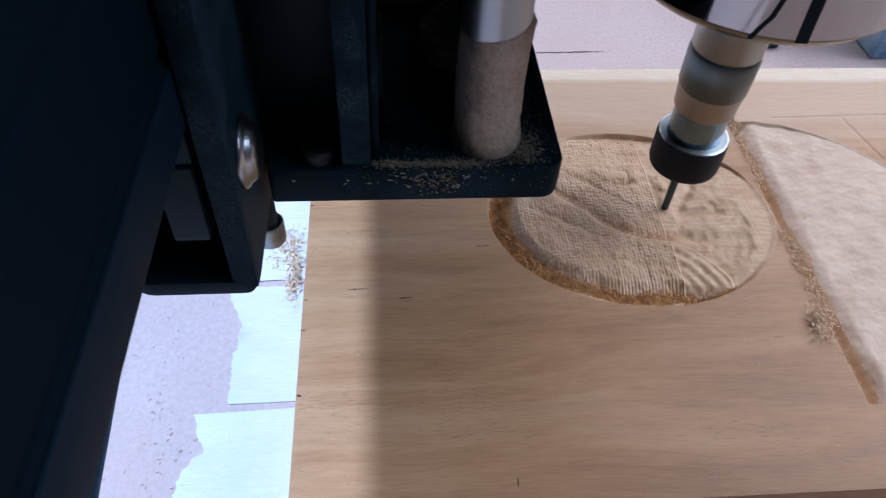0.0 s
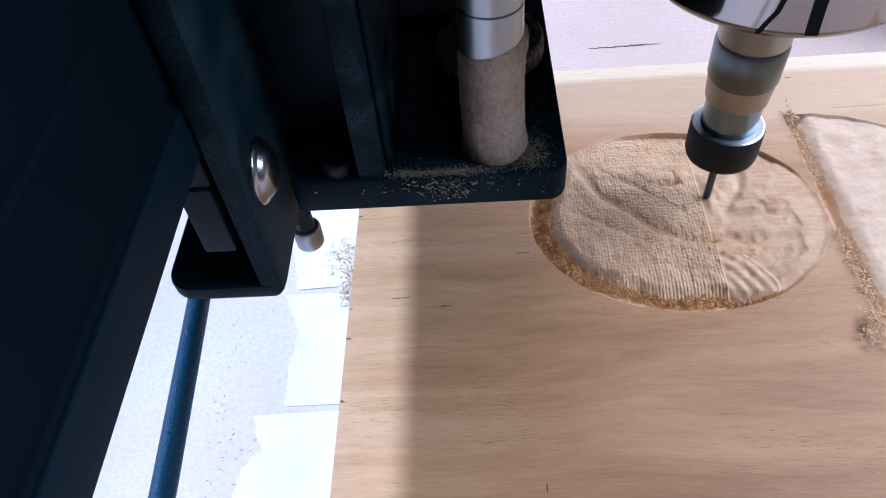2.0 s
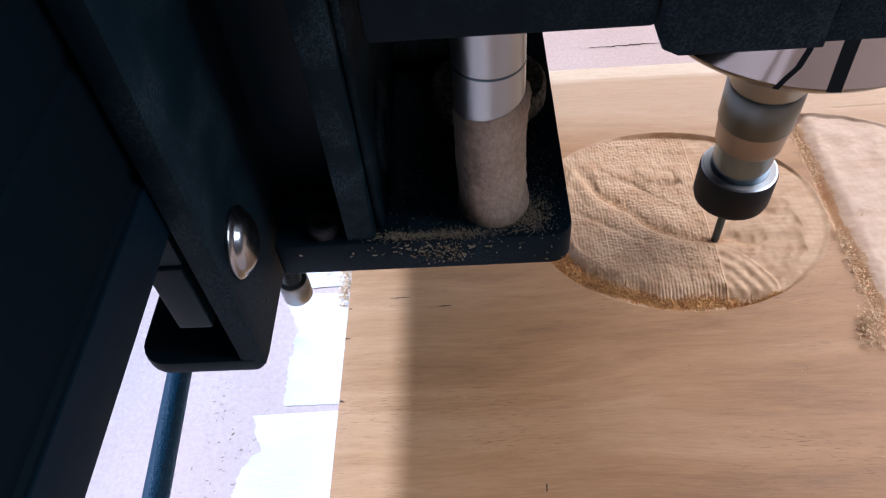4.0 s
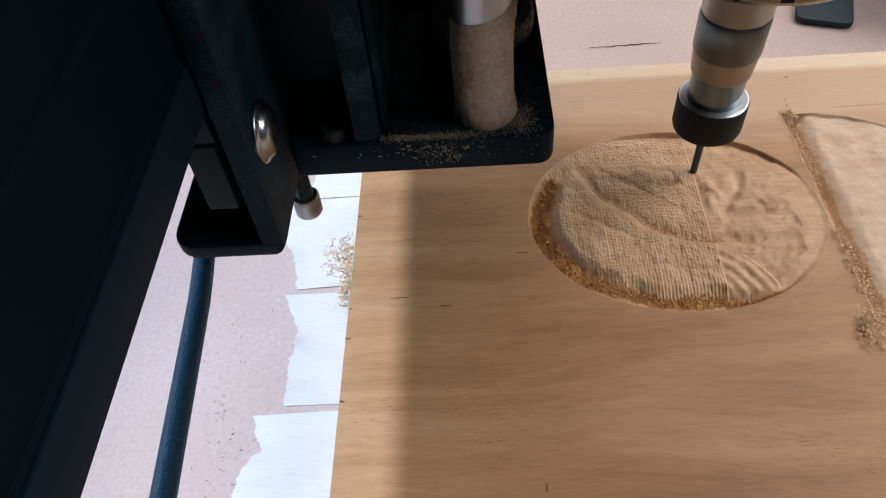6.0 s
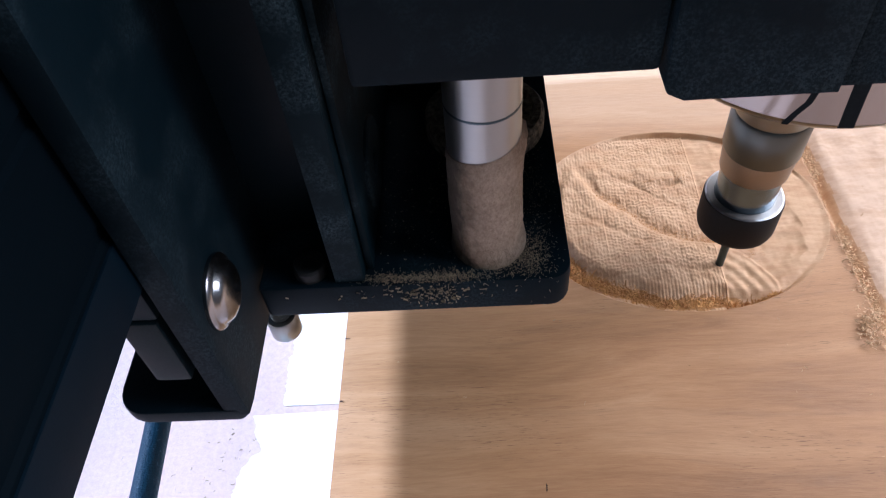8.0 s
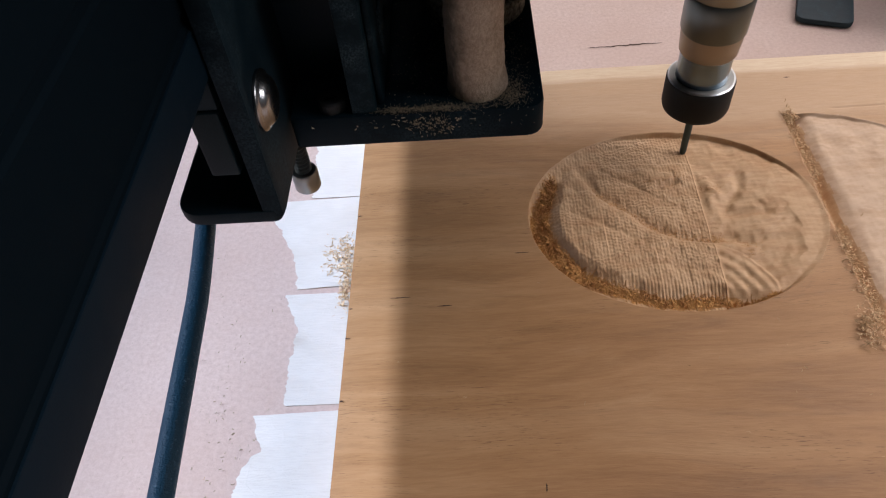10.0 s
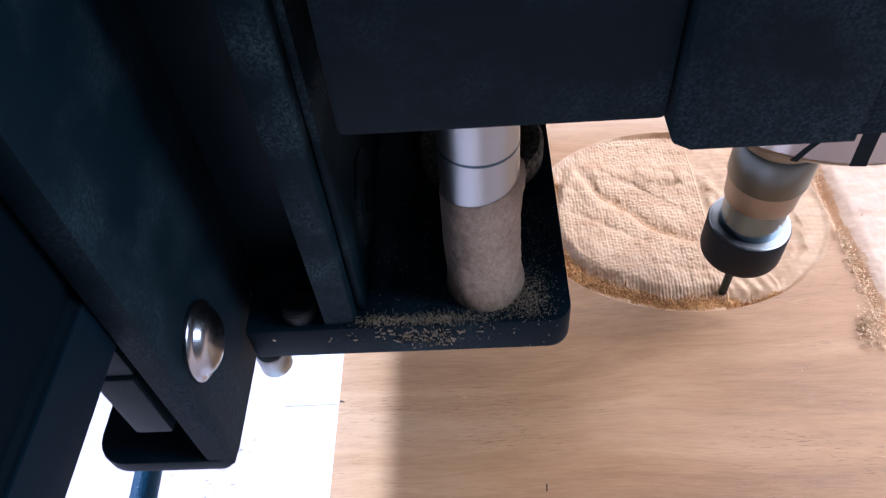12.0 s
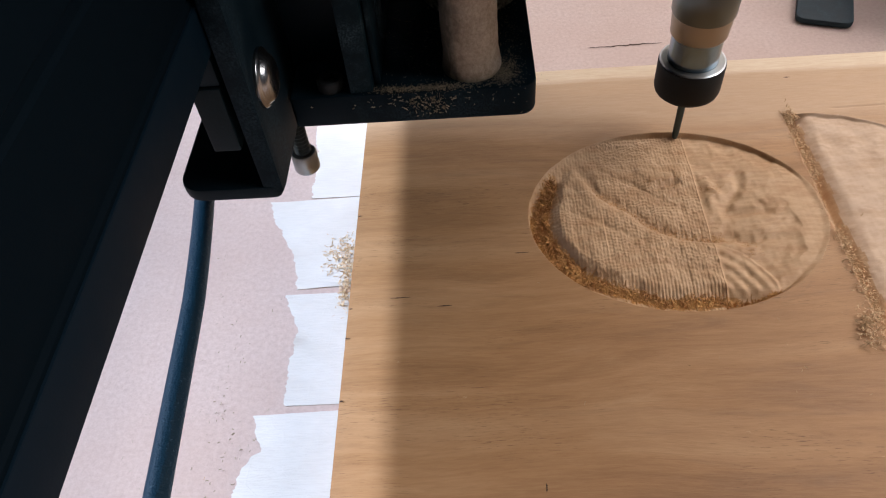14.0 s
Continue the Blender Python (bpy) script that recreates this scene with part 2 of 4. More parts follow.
CABLE.bump(CABLE.noise((1.1, 1.1, 1.1), 3, 0.7), 0.4, 0.8).set(Specular_IOR_Level=0.16, Roughness=0.5)
CABLE = CABLE.m
BLUE = Mat("blue_plastic", 0.35)
BLUE.colour(BLUE.mix(BLUE.ramp(BLUE.noise((0.06, 0.06, 0.04), 4), [(0.42, (0, 0, 0)), (0.6, (1, 1, 1))]), (0.02, 0.14, 0.38), (0.42, 0.58, 0.70)))
BLUE = BLUE.m
CRACK = Mat("dark_crack", 0.9).colour((0.06, 0.032, 0.018)).m
ORANGE = Mat("orange_label", 0.5).colour((0.55, 0.24, 0.06)).m
WALL = Mat("wall_paint", 0.85)
WALL.colour(WALL.mix(WALL.noise((0.004, 0.004, 0.004), 4), (0.10, 0.10, 0.105), (0.15, 0.15, 0.15)))
WALL = WALL.m
CONCRETE = Mat("concrete", 0.9)
CONCRETE.colour(CONCRETE.mix(CONCRETE.noise((0.006, 0.006, 0.006), 5), (0.16, 0.155, 0.15), (0.24, 0.235, 0.23)))
CONCRETE = CONCRETE.m


# ---- mesh helpers ----
def link_mesh(name, mesh, material, parent=None, label="", smooth=True):
    mesh.materials.append(material)
    for p in mesh.polygons:
        p.use_smooth = smooth
    ob = new(name, mesh)
    if parent:
        ob.parent = parent
    if label:
        tagged(ob, label)
    return ob


def part(name, bm, material, parent=None, label="", smooth=True):
    """Link a bmesh in millimetres as one mesh object."""
    bmesh.ops.scale(bm, vec=(MM, MM, MM), verts=bm.verts)
    bmesh.ops.recalc_face_normals(bm, faces=bm.faces)
    if smooth:
        for e in bm.edges:
            if len(e.link_faces) == 2 and e.calc_face_angle(0) > radians(35):
                e.smooth = False
    mesh = bpy.data.meshes.new(name)
    bm.to_mesh(mesh)
    bm.free()
    return link_mesh(name, mesh, material, parent, label, smooth)


def box(x0, x1, y0, y1, z0, z1, bevel=0.6, segments=2, bm=None):
    bm = bm or bmesh.new()
    made = bmesh.ops.create_cube(bm, size=1)["verts"]
    bmesh.ops.scale(bm, vec=(x1 - x0, y1 - y0, z1 - z0), verts=made)
    bmesh.ops.translate(bm, vec=((x0 + x1) / 2, (y0 + y1) / 2, (z0 + z1) / 2), verts=made)
    if bevel:
        edges = list({e for v in made for e in v.link_edges})
        bmesh.ops.bevel(bm, geom=edges, offset=bevel, segments=segments, affect="EDGES", profile=0.6)
    return bm


def lathe(profile, x=0, y=0, steps=48, bm=None, axis="z"):
    """A solid of revolution from (radius, height) pairs round an axis through x, y."""
    bm = bm or bmesh.new()
    rings = []
    for r, h in profile:
        rings.append([bm.verts.new((r * math.cos(a), r * math.sin(a), h)) for a in (2 * math.pi * i / steps for i in range(steps))])
    for a, b in zip(rings, rings[1:]):
        for i in range(steps):
            bm.faces.new((a[i], a[(i + 1) % steps], b[(i + 1) % steps], b[i]))
    bm.faces.new(rings[0][::-1])
    bm.faces.new(rings[-1])
    verts = [v for ring in rings for v in ring]
    if axis == "x":
        bmesh.ops.rotate(bm, cent=(0, 0, 0), matrix=Matrix.Rotation(radians(90), 3, "Y"), verts=verts)
    bmesh.ops.translate(bm, vec=(x, y, 0), verts=verts)
    return bm


def prism(outline, low, high, axis="z", bevel=0.5, bm=None):
    """An outline of (a, b) pairs drawn out between low and high along an axis: z (x, y), y (x, z) or x (y, z)."""
    bm = bm or bmesh.new()
    place = {"z": lambda a, b, c: (a, b, c), "y": lambda a, b, c: (a, c, b), "x": lambda a, b, c: (c, a, b)}[axis]
    bottom = [bm.verts.new(place(a, b, low)) for a, b in outline]
    top = [bm.verts.new(place(a, b, high)) for a, b in outline]
    n = len(outline)
    faces = [bm.faces.new(bottom[::-1]), bm.faces.new(top)]
    for i in range(n):
        faces.append(bm.faces.new((bottom[i], bottom[(i + 1) % n], top[(i + 1) % n], top[i])))
    bmesh.ops.recalc_face_normals(bm, faces=faces)
    if bevel:
        rim = [e for e in {e for f in faces[:2] for e in f.edges}]
        bmesh.ops.bevel(bm, geom=rim, offset=bevel, segments=2, affect="EDGES", profile=0.6)
    return bm


def rounded(x0, x1, y0, y1, radii, steps=6):
    """A rectangle's outline with its own radius at each corner: (x0, y0), (x1, y0), (x1, y1), (x0, y1)."""
    out = []
    corners = ((x0, y0, 180), (x1, y0, 270), (x1, y1, 0), (x0, y1, 90))
    for (cx, cy, start), r in zip(corners, radii):
        if r <= 0:
            out.append((cx, cy))
            continue
        ox = cx + r if cx == x0 else cx - r
        oy = cy + r if cy == y0 else cy - r
        for i in range(steps + 1):
            a = radians(start + 90 * i / steps)
            out.append((ox + r * math.cos(a), oy + r * math.sin(a)))
    return out


def tube(points, radius, steps=14, bm=None):
    """A round tube along points, in millimetres."""
    bm = bm or bmesh.new()
    pts = [Vector(p) for p in points]
    girths = radius if isinstance(radius, list) else [radius] * len(pts)
    rings = []
    for i, p in enumerate(pts):
        way = (pts[min(i + 1, len(pts) - 1)] - pts[max(i - 1, 0)]).normalized()
        side = way.cross(Vector((0, 0, 1)) if abs(way.z) < 0.9 else Vector((1, 0, 0))).normalized()
        up = side.cross(way)
        rings.append([bm.verts.new(p + girths[i] * (math.cos(a) * side + math.sin(a) * up)) for a in (2 * math.pi * k / steps for k in range(steps))])
    for a, b in zip(rings, rings[1:]):
        for i in range(steps):
            bm.faces.new((a[i], a[(i + 1) % steps], b[(i + 1) % steps], b[i]))
    bm.faces.new(rings[0][::-1])
    bm.faces.new(rings[-1])
    return bm


def thing(name, label, category, place=(0, 0, 0), group=""):
    ob = new(name)
    ob.location = Vector(place) * MM
    ob.empty_display_size = 0.01
    return tagged(ob, label, category, group)


# ---- the unseen room round the bench, added to shape light and reflections ----
def room():
    walls = {"wall_east": (1.62, 1.77, -1.6, 2.2), "wall_west": (-1.4, -1.25, -1.6, 2.2),
             "wall_north": (-1.25, 1.62, 1.42, 1.57), "wall_south": (-1.25, 1.62, -1.6, -1.45)}
    # the west opening is kept low to cut the sun off the far bed
    openings = {"wall_west": (-0.6, 0.8, 0.5, 1.12), "wall_east": (-0.5, 1.1, 0.7, 1.66)}
    for name, (x0, x1, y0, y1) in walls.items():
        bm = bmesh.new()
        if name == "wall_north":
            for xa, xb, za, zb in ((-1.25, -0.15, -0.9, 1.7), (1.05, 1.62, -0.9, 1.7), (-0.15, 1.05, -0.9, 0.9), (-0.15, 1.05, 1.66, 1.7)):
                box(xa * 1000, xb * 1000, y0 * 1000, y1 * 1000, za * 1000, zb * 1000, 0, 1, bm)
        elif name in openings:
            a, b, low, high = openings[name]
            for ya, yb, za, zb in ((y0, a, -0.9, 1.7), (b, y1, -0.9, 1.7), (a, b, -0.9, low), (a, b, high, 1.7)):
                box(x0 * 1000, x1 * 1000, ya * 1000, yb * 1000, za * 1000, zb * 1000, 0, 1, bm)
        else:
            box(x0 * 1000, x1 * 1000, y0 * 1000, y1 * 1000, -900, 1700, 0, 1, bm)
        tagged(part(name, bm, WALL, None, "", False), "unseen plain grey workshop wall, added round the bench", "wall", kind="structure")
    tagged(part("floor", box(-1400, 1950, -1600, 2200, -1000, -900, 0), CONCRETE, None, "", False), "grey concrete workshop floor", "floor", kind="structure")
    bm = bmesh.new()
    for xa, xb, ya, yb in ((-1400, -160, -1600, 2200), (560, 1950, -1600, 2200), (-160, 560, -1600, 410), (-160, 560, 1030, 2200)):
        box(xa, xb, ya, yb, 1700, 1800, 0, 1, bm)
    tagged(part("ceiling", bm, WALL, None, "", False), "unseen plain grey ceiling with an opening for the added fill lamp", "ceiling", kind="structure")


# ---- machine bed ----
def machine_bed():
    bm = box(-210, 330, -190, 330, -12, 0, 1.0)
    bed = part("machine_bed", bm, BED, None, "", False)
    tagged(bed, "pinkish brown fibreboard bed of the router", "machine bed", kind="structure")
    bench = part("bench_top", box(-420, 620, -420, 640, -75, -12.4, 2), BENCH, None, "", False)
    tagged(bench, "wooden workbench top under the machine", "bench", kind="structure")
    legs = bmesh.new()
    for x in (-380, 560):
        for y in (-380, 580):
            box(x, x + 60, y, y + 60, -900, -75.4, 2, 1, legs)
    tagged(part("bench_frame", legs, CONCRETE, None, "", False), "grey legs of the workbench", "bench frame", kind="structure")
    # a dark split in the fibreboard
    bm = bmesh.new()
    rng = random.Random(5)
    n = 26
    up, low = [], []
    for i in range(n + 1):
        u = i / n
        x = 73.5 + 26.7 * u
        y = 173.4 + 0.8 * u + rng.uniform(-0.25, 0.25)
        w = 0.75 * math.sin(math.pi * (0.06 + 0.9 * u)) ** 0.7 * rng.uniform(0.5, 1.1)
        up.append(bm.verts.new((x, y + w / 2, 0.12)))
        low.append(bm.verts.new((x, y - w / 2, 0.12)))
    for i in range(n):
        bm.faces.new((low[i], low[i + 1], up[i + 1], up[i]))
    part("split", bm, CRACK, bed, "dark split in the fibreboard", False)


# ---- the board with its carved medallion ----
BOARD_X, BOARD_Y, BOARD_Z = 205.0, 135.2, 20.1
OVAL = (80.9, 75.6, 36.8, 30.8)          # centre and half widths
PANEL = (118.0, 65.0, 46.0, 46.8)        # the second carving, cut off by a straight wall at its left
TOOL_X = 88.4                            # the line up to which the fine cut has come


def face_y(y):
    """From the drawing's y to the board's y."""
    return 0.982 * y - 0.2


def bell(x, y, cx, cy, rx, ry, turn=0.0):
    c, s = math.cos(radians(turn)), math.sin(radians(turn))
    u, v = (x - cx) * c + (y - cy) * s, -(x - cx) * s + (y - cy) * c
    return np.exp(-(u / rx) ** 2 - (v / ry) ** 2)


def smooth_step(v, a, b):
    u = np.clip((v - a) / (b - a), 0, 1)
    return u * u * (3 - 2 * u)


def grain_noise(x, y, scale, seed):
    """Cheap smooth noise on arrays: a sum of turned waves."""
    rng = np.random.RandomState(seed)
    out = np.zeros_like(x)
    for k in range(14):
        a, f, p = rng.uniform(0, 2 * np.pi), scale * rng.uniform(0.5, 2.0), rng.uniform(0, 2 * np.pi)
        out += np.sin((x * np.cos(a) + y * np.sin(a)) * f + p)
    return out / 14 ** 0.5


def shore_line(x, y):
    """Where the raised part of the oval ends, as a share of the way from its centre to its rim."""
    low = (1 - smooth_step(y, 60, 76)) * (1 - smooth_step(x, 82, 92))
    return 0.868 - 0.05 * low + 0.012 * np.sin(x * 0.35) + 0.10 * smooth_step(y, 84, 100) + 0.12 * smooth_step(x, 84, 100)


COURSE = ((50, 57, 63, 69.5, 74.2, 80.5, 88, 94, 104), (103, 95, 83, 77.4, 71.7, 68.0, 66.6, 66.8, 62))


def course_offset(x, y):
    """How far a place lies above the S-shaped fold that crosses the relief."""
    slope = (np.interp(x + 0.1, *COURSE) - np.interp(x - 0.1, *COURSE)) / 0.2
    return (y - np.interp(x, *COURSE)) / np.sqrt(1 + slope ** 2)


def carved_height(x, y):
    """Height of the board's face above its uncut plane, in millimetres, and the masks of the two carvings."""
    cx, cy, rx, ry = OVAL
    u, v = (x - cx) / rx, (y - cy) / ry
    rim = np.sqrt(u * u + v * v) + 0.002 * grain_noise(x, y, 0.9, 3)
    # the wall is steep but along the lower rim, where it is a furrowed ramp
    low = (1 - smooth_step(v, -0.85, -0.55)) * (1 - smooth_step(x, 84, 92))
    right = smooth_step(u, 0.35, 0.75) * (1 - smooth_step(v, 0.12, 0.5))
    upper_left = (1 - smooth_step(u, -0.40, -0.05)) * smooth_step(v, 0.02, 0.40)
    inside = 1 - smooth_step(rim, 0.972 - 0.02 * right, 1.0)
    # a moat inside the rim, and within it the raised, flowing forms
    left = 1 - smooth_step(x, 52, 66)
    shore = shore_line(x, y) - 0.01 * left
    shore = shore + 0.008 * grain_noise(x, y, 0.5, 4)
    soft = 0.11 - 0.03 * left
    plateau = 1 - smooth_step(rim, shore - soft, shore + 0.015)
    ground = -3.0 - 0.45 * left * (1 - smooth_step(y, 78, 96)) + 1.2 * smooth_step(y, 70, 104) + 0.5 * smooth_step(x, 84, 112) + 1.2 * smooth_step(x, 92, 115) * (1 - smooth_step(y, 80, 98))
    ground = ground + right * 0.9 * smooth_step(rim, 0.72, 0.97) + low * 1.7 * smooth_step(rim, 0.88, 0.985) + upper_left * 1.3 * smooth_step(rim, 0.87, 0.985)
    lobe = 1.35 + 0.35 * left - 0.9 * smooth_step(y, 84, 102) - 0.35 * smooth_step(x, 90, 108)
    broad = lobe
    lobe = lobe + 0.5 * bell(x, y, 60, 68, 12, 12) + 0.45 * bell(x, y, 70, 60, 14, 6, -8)
    off = course_offset(x, y)
    reach = smooth_step(x, 54, 62) * (1 - smooth_step(x, 92, 100))
    lobe = lobe + reach * (0.55 * smooth_step(-off, -0.4, 1.2) * np.exp(-((off + 2.5) / 5.0) ** 2) - 0.8 * np.exp(-((off - 1.1) / 1.5) ** 2))
    # smaller swells in the upper part
    lobe = lobe + 0.8 * bell(x, y, 79.5, 89.5, 4.2, 2.6, -20) + 0.8 * bell(x, y, 84.5, 90, 2.0, 2.2) + 0.5 * bell(x, y, 75, 91.5, 2.0, 1.6) - 0.75 * bell(x, y, 72, 87.6, 5.0, 0.9, -36)
    lobe = lobe + 0.35 * bell(x, y, 66, 91, 6, 3, -30) - 0.65 * bell(x, y, 81.5, 86.3, 3.5, 0.8, 15) - 0.5 * bell(x, y, 64, 73, 9, 0.9, -34)
    lobe = lobe + 0.6 * bell(x, y, 91.0, 86, 1.4, 1.8) + 0.6 * bell(x, y, 90.6, 80.5, 1.3, 2.0) + 0.55 * bell(x, y, 92.5, 83, 1.2, 2.6, 25)
    hook = np.minimum(np.hypot((x - 97.0 - 0.45 * (y - 82) + 0.8 * np.sin(y * 0.5)) * 1.0, np.maximum(np.abs(y - 83) - 7, 0)), np.hypot(np.maximum(np.abs(x - 99) - 4.2, 0), y - 75.6))
    lobe = lobe - 0.65 * np.exp(-(hook / 1.6) ** 2) + 0.35 * bell(x, y, 102, 70, 3, 6, 15) - 0.35 * bell(x, y, 99.5, 66.5, 8, 1.0, 4)
    # concentric locks
    # two low steps across the coarse half: under the flat upper band, and a slanting one below it
    span = smooth_step(x, 56, 62) * (1 - smooth_step(x, 88, 92))
    drop = y - (96.2 - 0.075 * (x - 57)) - 0.35 * grain_noise(x, y, 0.35, 81)
    lobe = lobe + span * 0.32 * (1 - smooth_step(drop, -0.5, 0.5)) * np.exp(-(np.minimum(drop, 0) / 4.5) ** 2)
    drop = y - (91.0 - 0.76 * (x - 67.5)) - 0.35 * grain_noise(x, y, 0.35, 82)
    lobe = lobe + smooth_step(x, 65, 68) * (1 - smooth_step(x, 80, 85)) * 0.32 * (1 - smooth_step(-drop, -0.5, 0.5)) * np.exp(-(np.maximum(drop, 0) / 3.0) ** 2)
    fx, fy = x - 81.5, y - 47.5
    ang, rad = np.arctan2(fy, fx), np.hypot(fx, fy)
    fan = smooth_step(rad, 4.5, 8) * (1 - smooth_step(rad, 18.6, 19.6)) * smooth_step(ang, 0.0, 0.3) * (1 - smooth_step(ang, 1.45, 1.75))
    lobe = lobe + fan * (0.45 + (0.10 + 0.07 * smooth_step(x, 86, 92)) * np.sin(rad * 2.3 + 0.9 * np.sin(ang * 4) + 0.5 * grain_noise(x, y, 0.25, 41)))
    lobe = broad + (0.78 + 0.22 * smooth_step(x, 88, 92)) * (lobe - broad)
    for px, py, r, h in ((71.5, 88.6, 1.6, 0.55), (75.2, 90.6, 1.5, 0.5), (77.8, 88.2, 2.0, 0.7), (81.2, 89.4, 1.9, 0.75), (84.6, 87.6, 1.5, 0.5), (80.2, 85.2, 1.2, 0.4),
                         (91.3, 88.4, 0.9, 0.5), (92.2, 86.2, 0.8, 0.45), (91.2, 84.2, 0.8, 0.5), (92.0, 81.8, 0.9, 0.45), (103.5, 79.0, 1.1, 0.4), (101.2, 77.4, 0.9, 0.35)):
        lobe = lobe + 0.55 * h * (1 - smooth_step(np.hypot(x - px, (y - py) * 1.3) + 0.25 * grain_noise(x, y, 1.2, 62), 0.1 * r, 1.25 * r))
    lobe = lobe - 0.5 * bell(x, y, 106.5, 64.5, 5.0, 8.0, -25) * smooth_step(x, 99, 102)
    lobe = lobe + 0.16 * grain_noise(x, y * 1.5, 0.55, 51) * grain_noise(x, y, 0.16, 52) + 0.05 * grain_noise(x, y * 1.4, 1.3, 53)
    form = plateau * lobe + 0.08 * grain_noise(x, y, 0.8, 7) + 0.03 * grain_noise(x, y, 2.4, 8)
    z = np.minimum(ground + form, -0.35)
    # furrows that the coarse cut left, not yet reached by the fine cut, torn into short beads
    coarse = 1 - smooth_step(x, TOOL_X - 0.15, TOOL_X + 0.15)
    step = 0.80
    lane = np.floor(x / step + 0.5)
    furrow = np.abs(np.sin(np.pi * x / step + 0.22 * grain_noise(x, y, 0.8, 11)))
    chance = np.abs(np.sin(lane * 127.1) * 43758.5453) % 1.0
    bead = 0.5 + 0.5 * np.sin(y * (4.6 + 1.4 * chance) + 6.283 * 7.0 * chance + 1.8 * grain_noise(x, y, 0.9, 12))
    rough = 0.6 + 0.4 * np.clip(grain_noise(x, y, 0.22, 63), -1, 1.5)
    z = z + coarse * (0.26 + (0.085 + 0.08 * low) * (furrow ** 0.7 - 0.65) + 0.17 * rough * (bead - 0.5) * (0.35 + 0.65 * furrow) + 0.06 * grain_noise(x, y, 2.6, 13))
    z = z + (1 - coarse) * 0.035 * grain_noise(x, y, 2.2, 15)
    z = z + 0.12 * np.exp(-((x - TOOL_X) / 0.3) ** 2)
    top = 0.015 * grain_noise(x, y, 1.2, 21)
    height = top * (1 - inside) + inside * np.minimum(z, -0.1)
    # second carving
    px, py, qx, qy = PANEL
    r2 = np.sqrt(((x - px) / qx) ** 2 + ((y - py) / qy) ** 2) + 0.004 * grain_noise(x, y, 1.1, 31)
    wall = smooth_step(x + 0.12 * grain_noise(x, y, 1.4, 32), 117.4, 118.0)
    in2 = wall * (1 - smooth_step(r2, 0.985, 1.0)) * (1 - smooth_step(y, 110.6, 111.0))
    z2 = -2.4 + 1.5 * smooth_step(x, 119.5, 125) + 0.5 * smooth_step(x, 126, 150)
    z2 = z2 - 1.0 * np.exp(-((x - 119.6) / 1.2) ** 2)
    z2 = z2 + 0.10 * grain_noise(x, y, 0.45, 33) + 0.03 * grain_noise(x, y, 2.2, 34) + 0.012 * np.sin(2 * np.pi * x / 1.2)
    z2 = z2 + 0.07 * grain_noise((x + 0.55 * y) * 1.6, (y - 0.55 * x) * 0.25, 0.5, 36) + 0.10 * np.clip(grain_noise(x, y, 1.1, 37) - 0.9, 0, 2)
    z2 = z2 + 0.4 * bell(x, y, 140, 88, 16, 9, 40) - 0.4 * bell(x, y, 132, 60, 20, 4, 60)
    height = height * (1 - in2) + in2 * np.minimum(z2, -0.25)
    # narrow scores beside it
    height = height - 0.5 * np.exp(-((y - 112.3 - 0.03 * (x - 120)) / 0.22) ** 2) * smooth_step(x, 130, 134) * (1 - in2)
    height = height - 0.4 * np.exp(-((x - 153.0 + (112 - y) * -0.22) / 0.22) ** 2) * smooth_step(y, 90, 95) * (1 - smooth_step(y, 111.5, 112.5)) * (1 - in2)
    return height, inside, in2


MARKS = ((41.7, 64.7, 3.4, 0.1), (42.4, 4.9, 0.1, 1.7), (0.7, 79.7, 1.3, 0.1), (0.6, 41.4, 1.2, 0.1), (0.6, 49.7, 0.9, 0.1), (0.6, 25.3, 0.9, 0.1),
         (123.5, 127.6, 2.0, 0.1), (22.7, 49.5, 3.5, 0.1), (12.2, 52.4, 5, 0.1))


def spread(a, b, step):
    return list(np.linspace(a, b, max(2, int(round((b - a) / step)) + 1)))


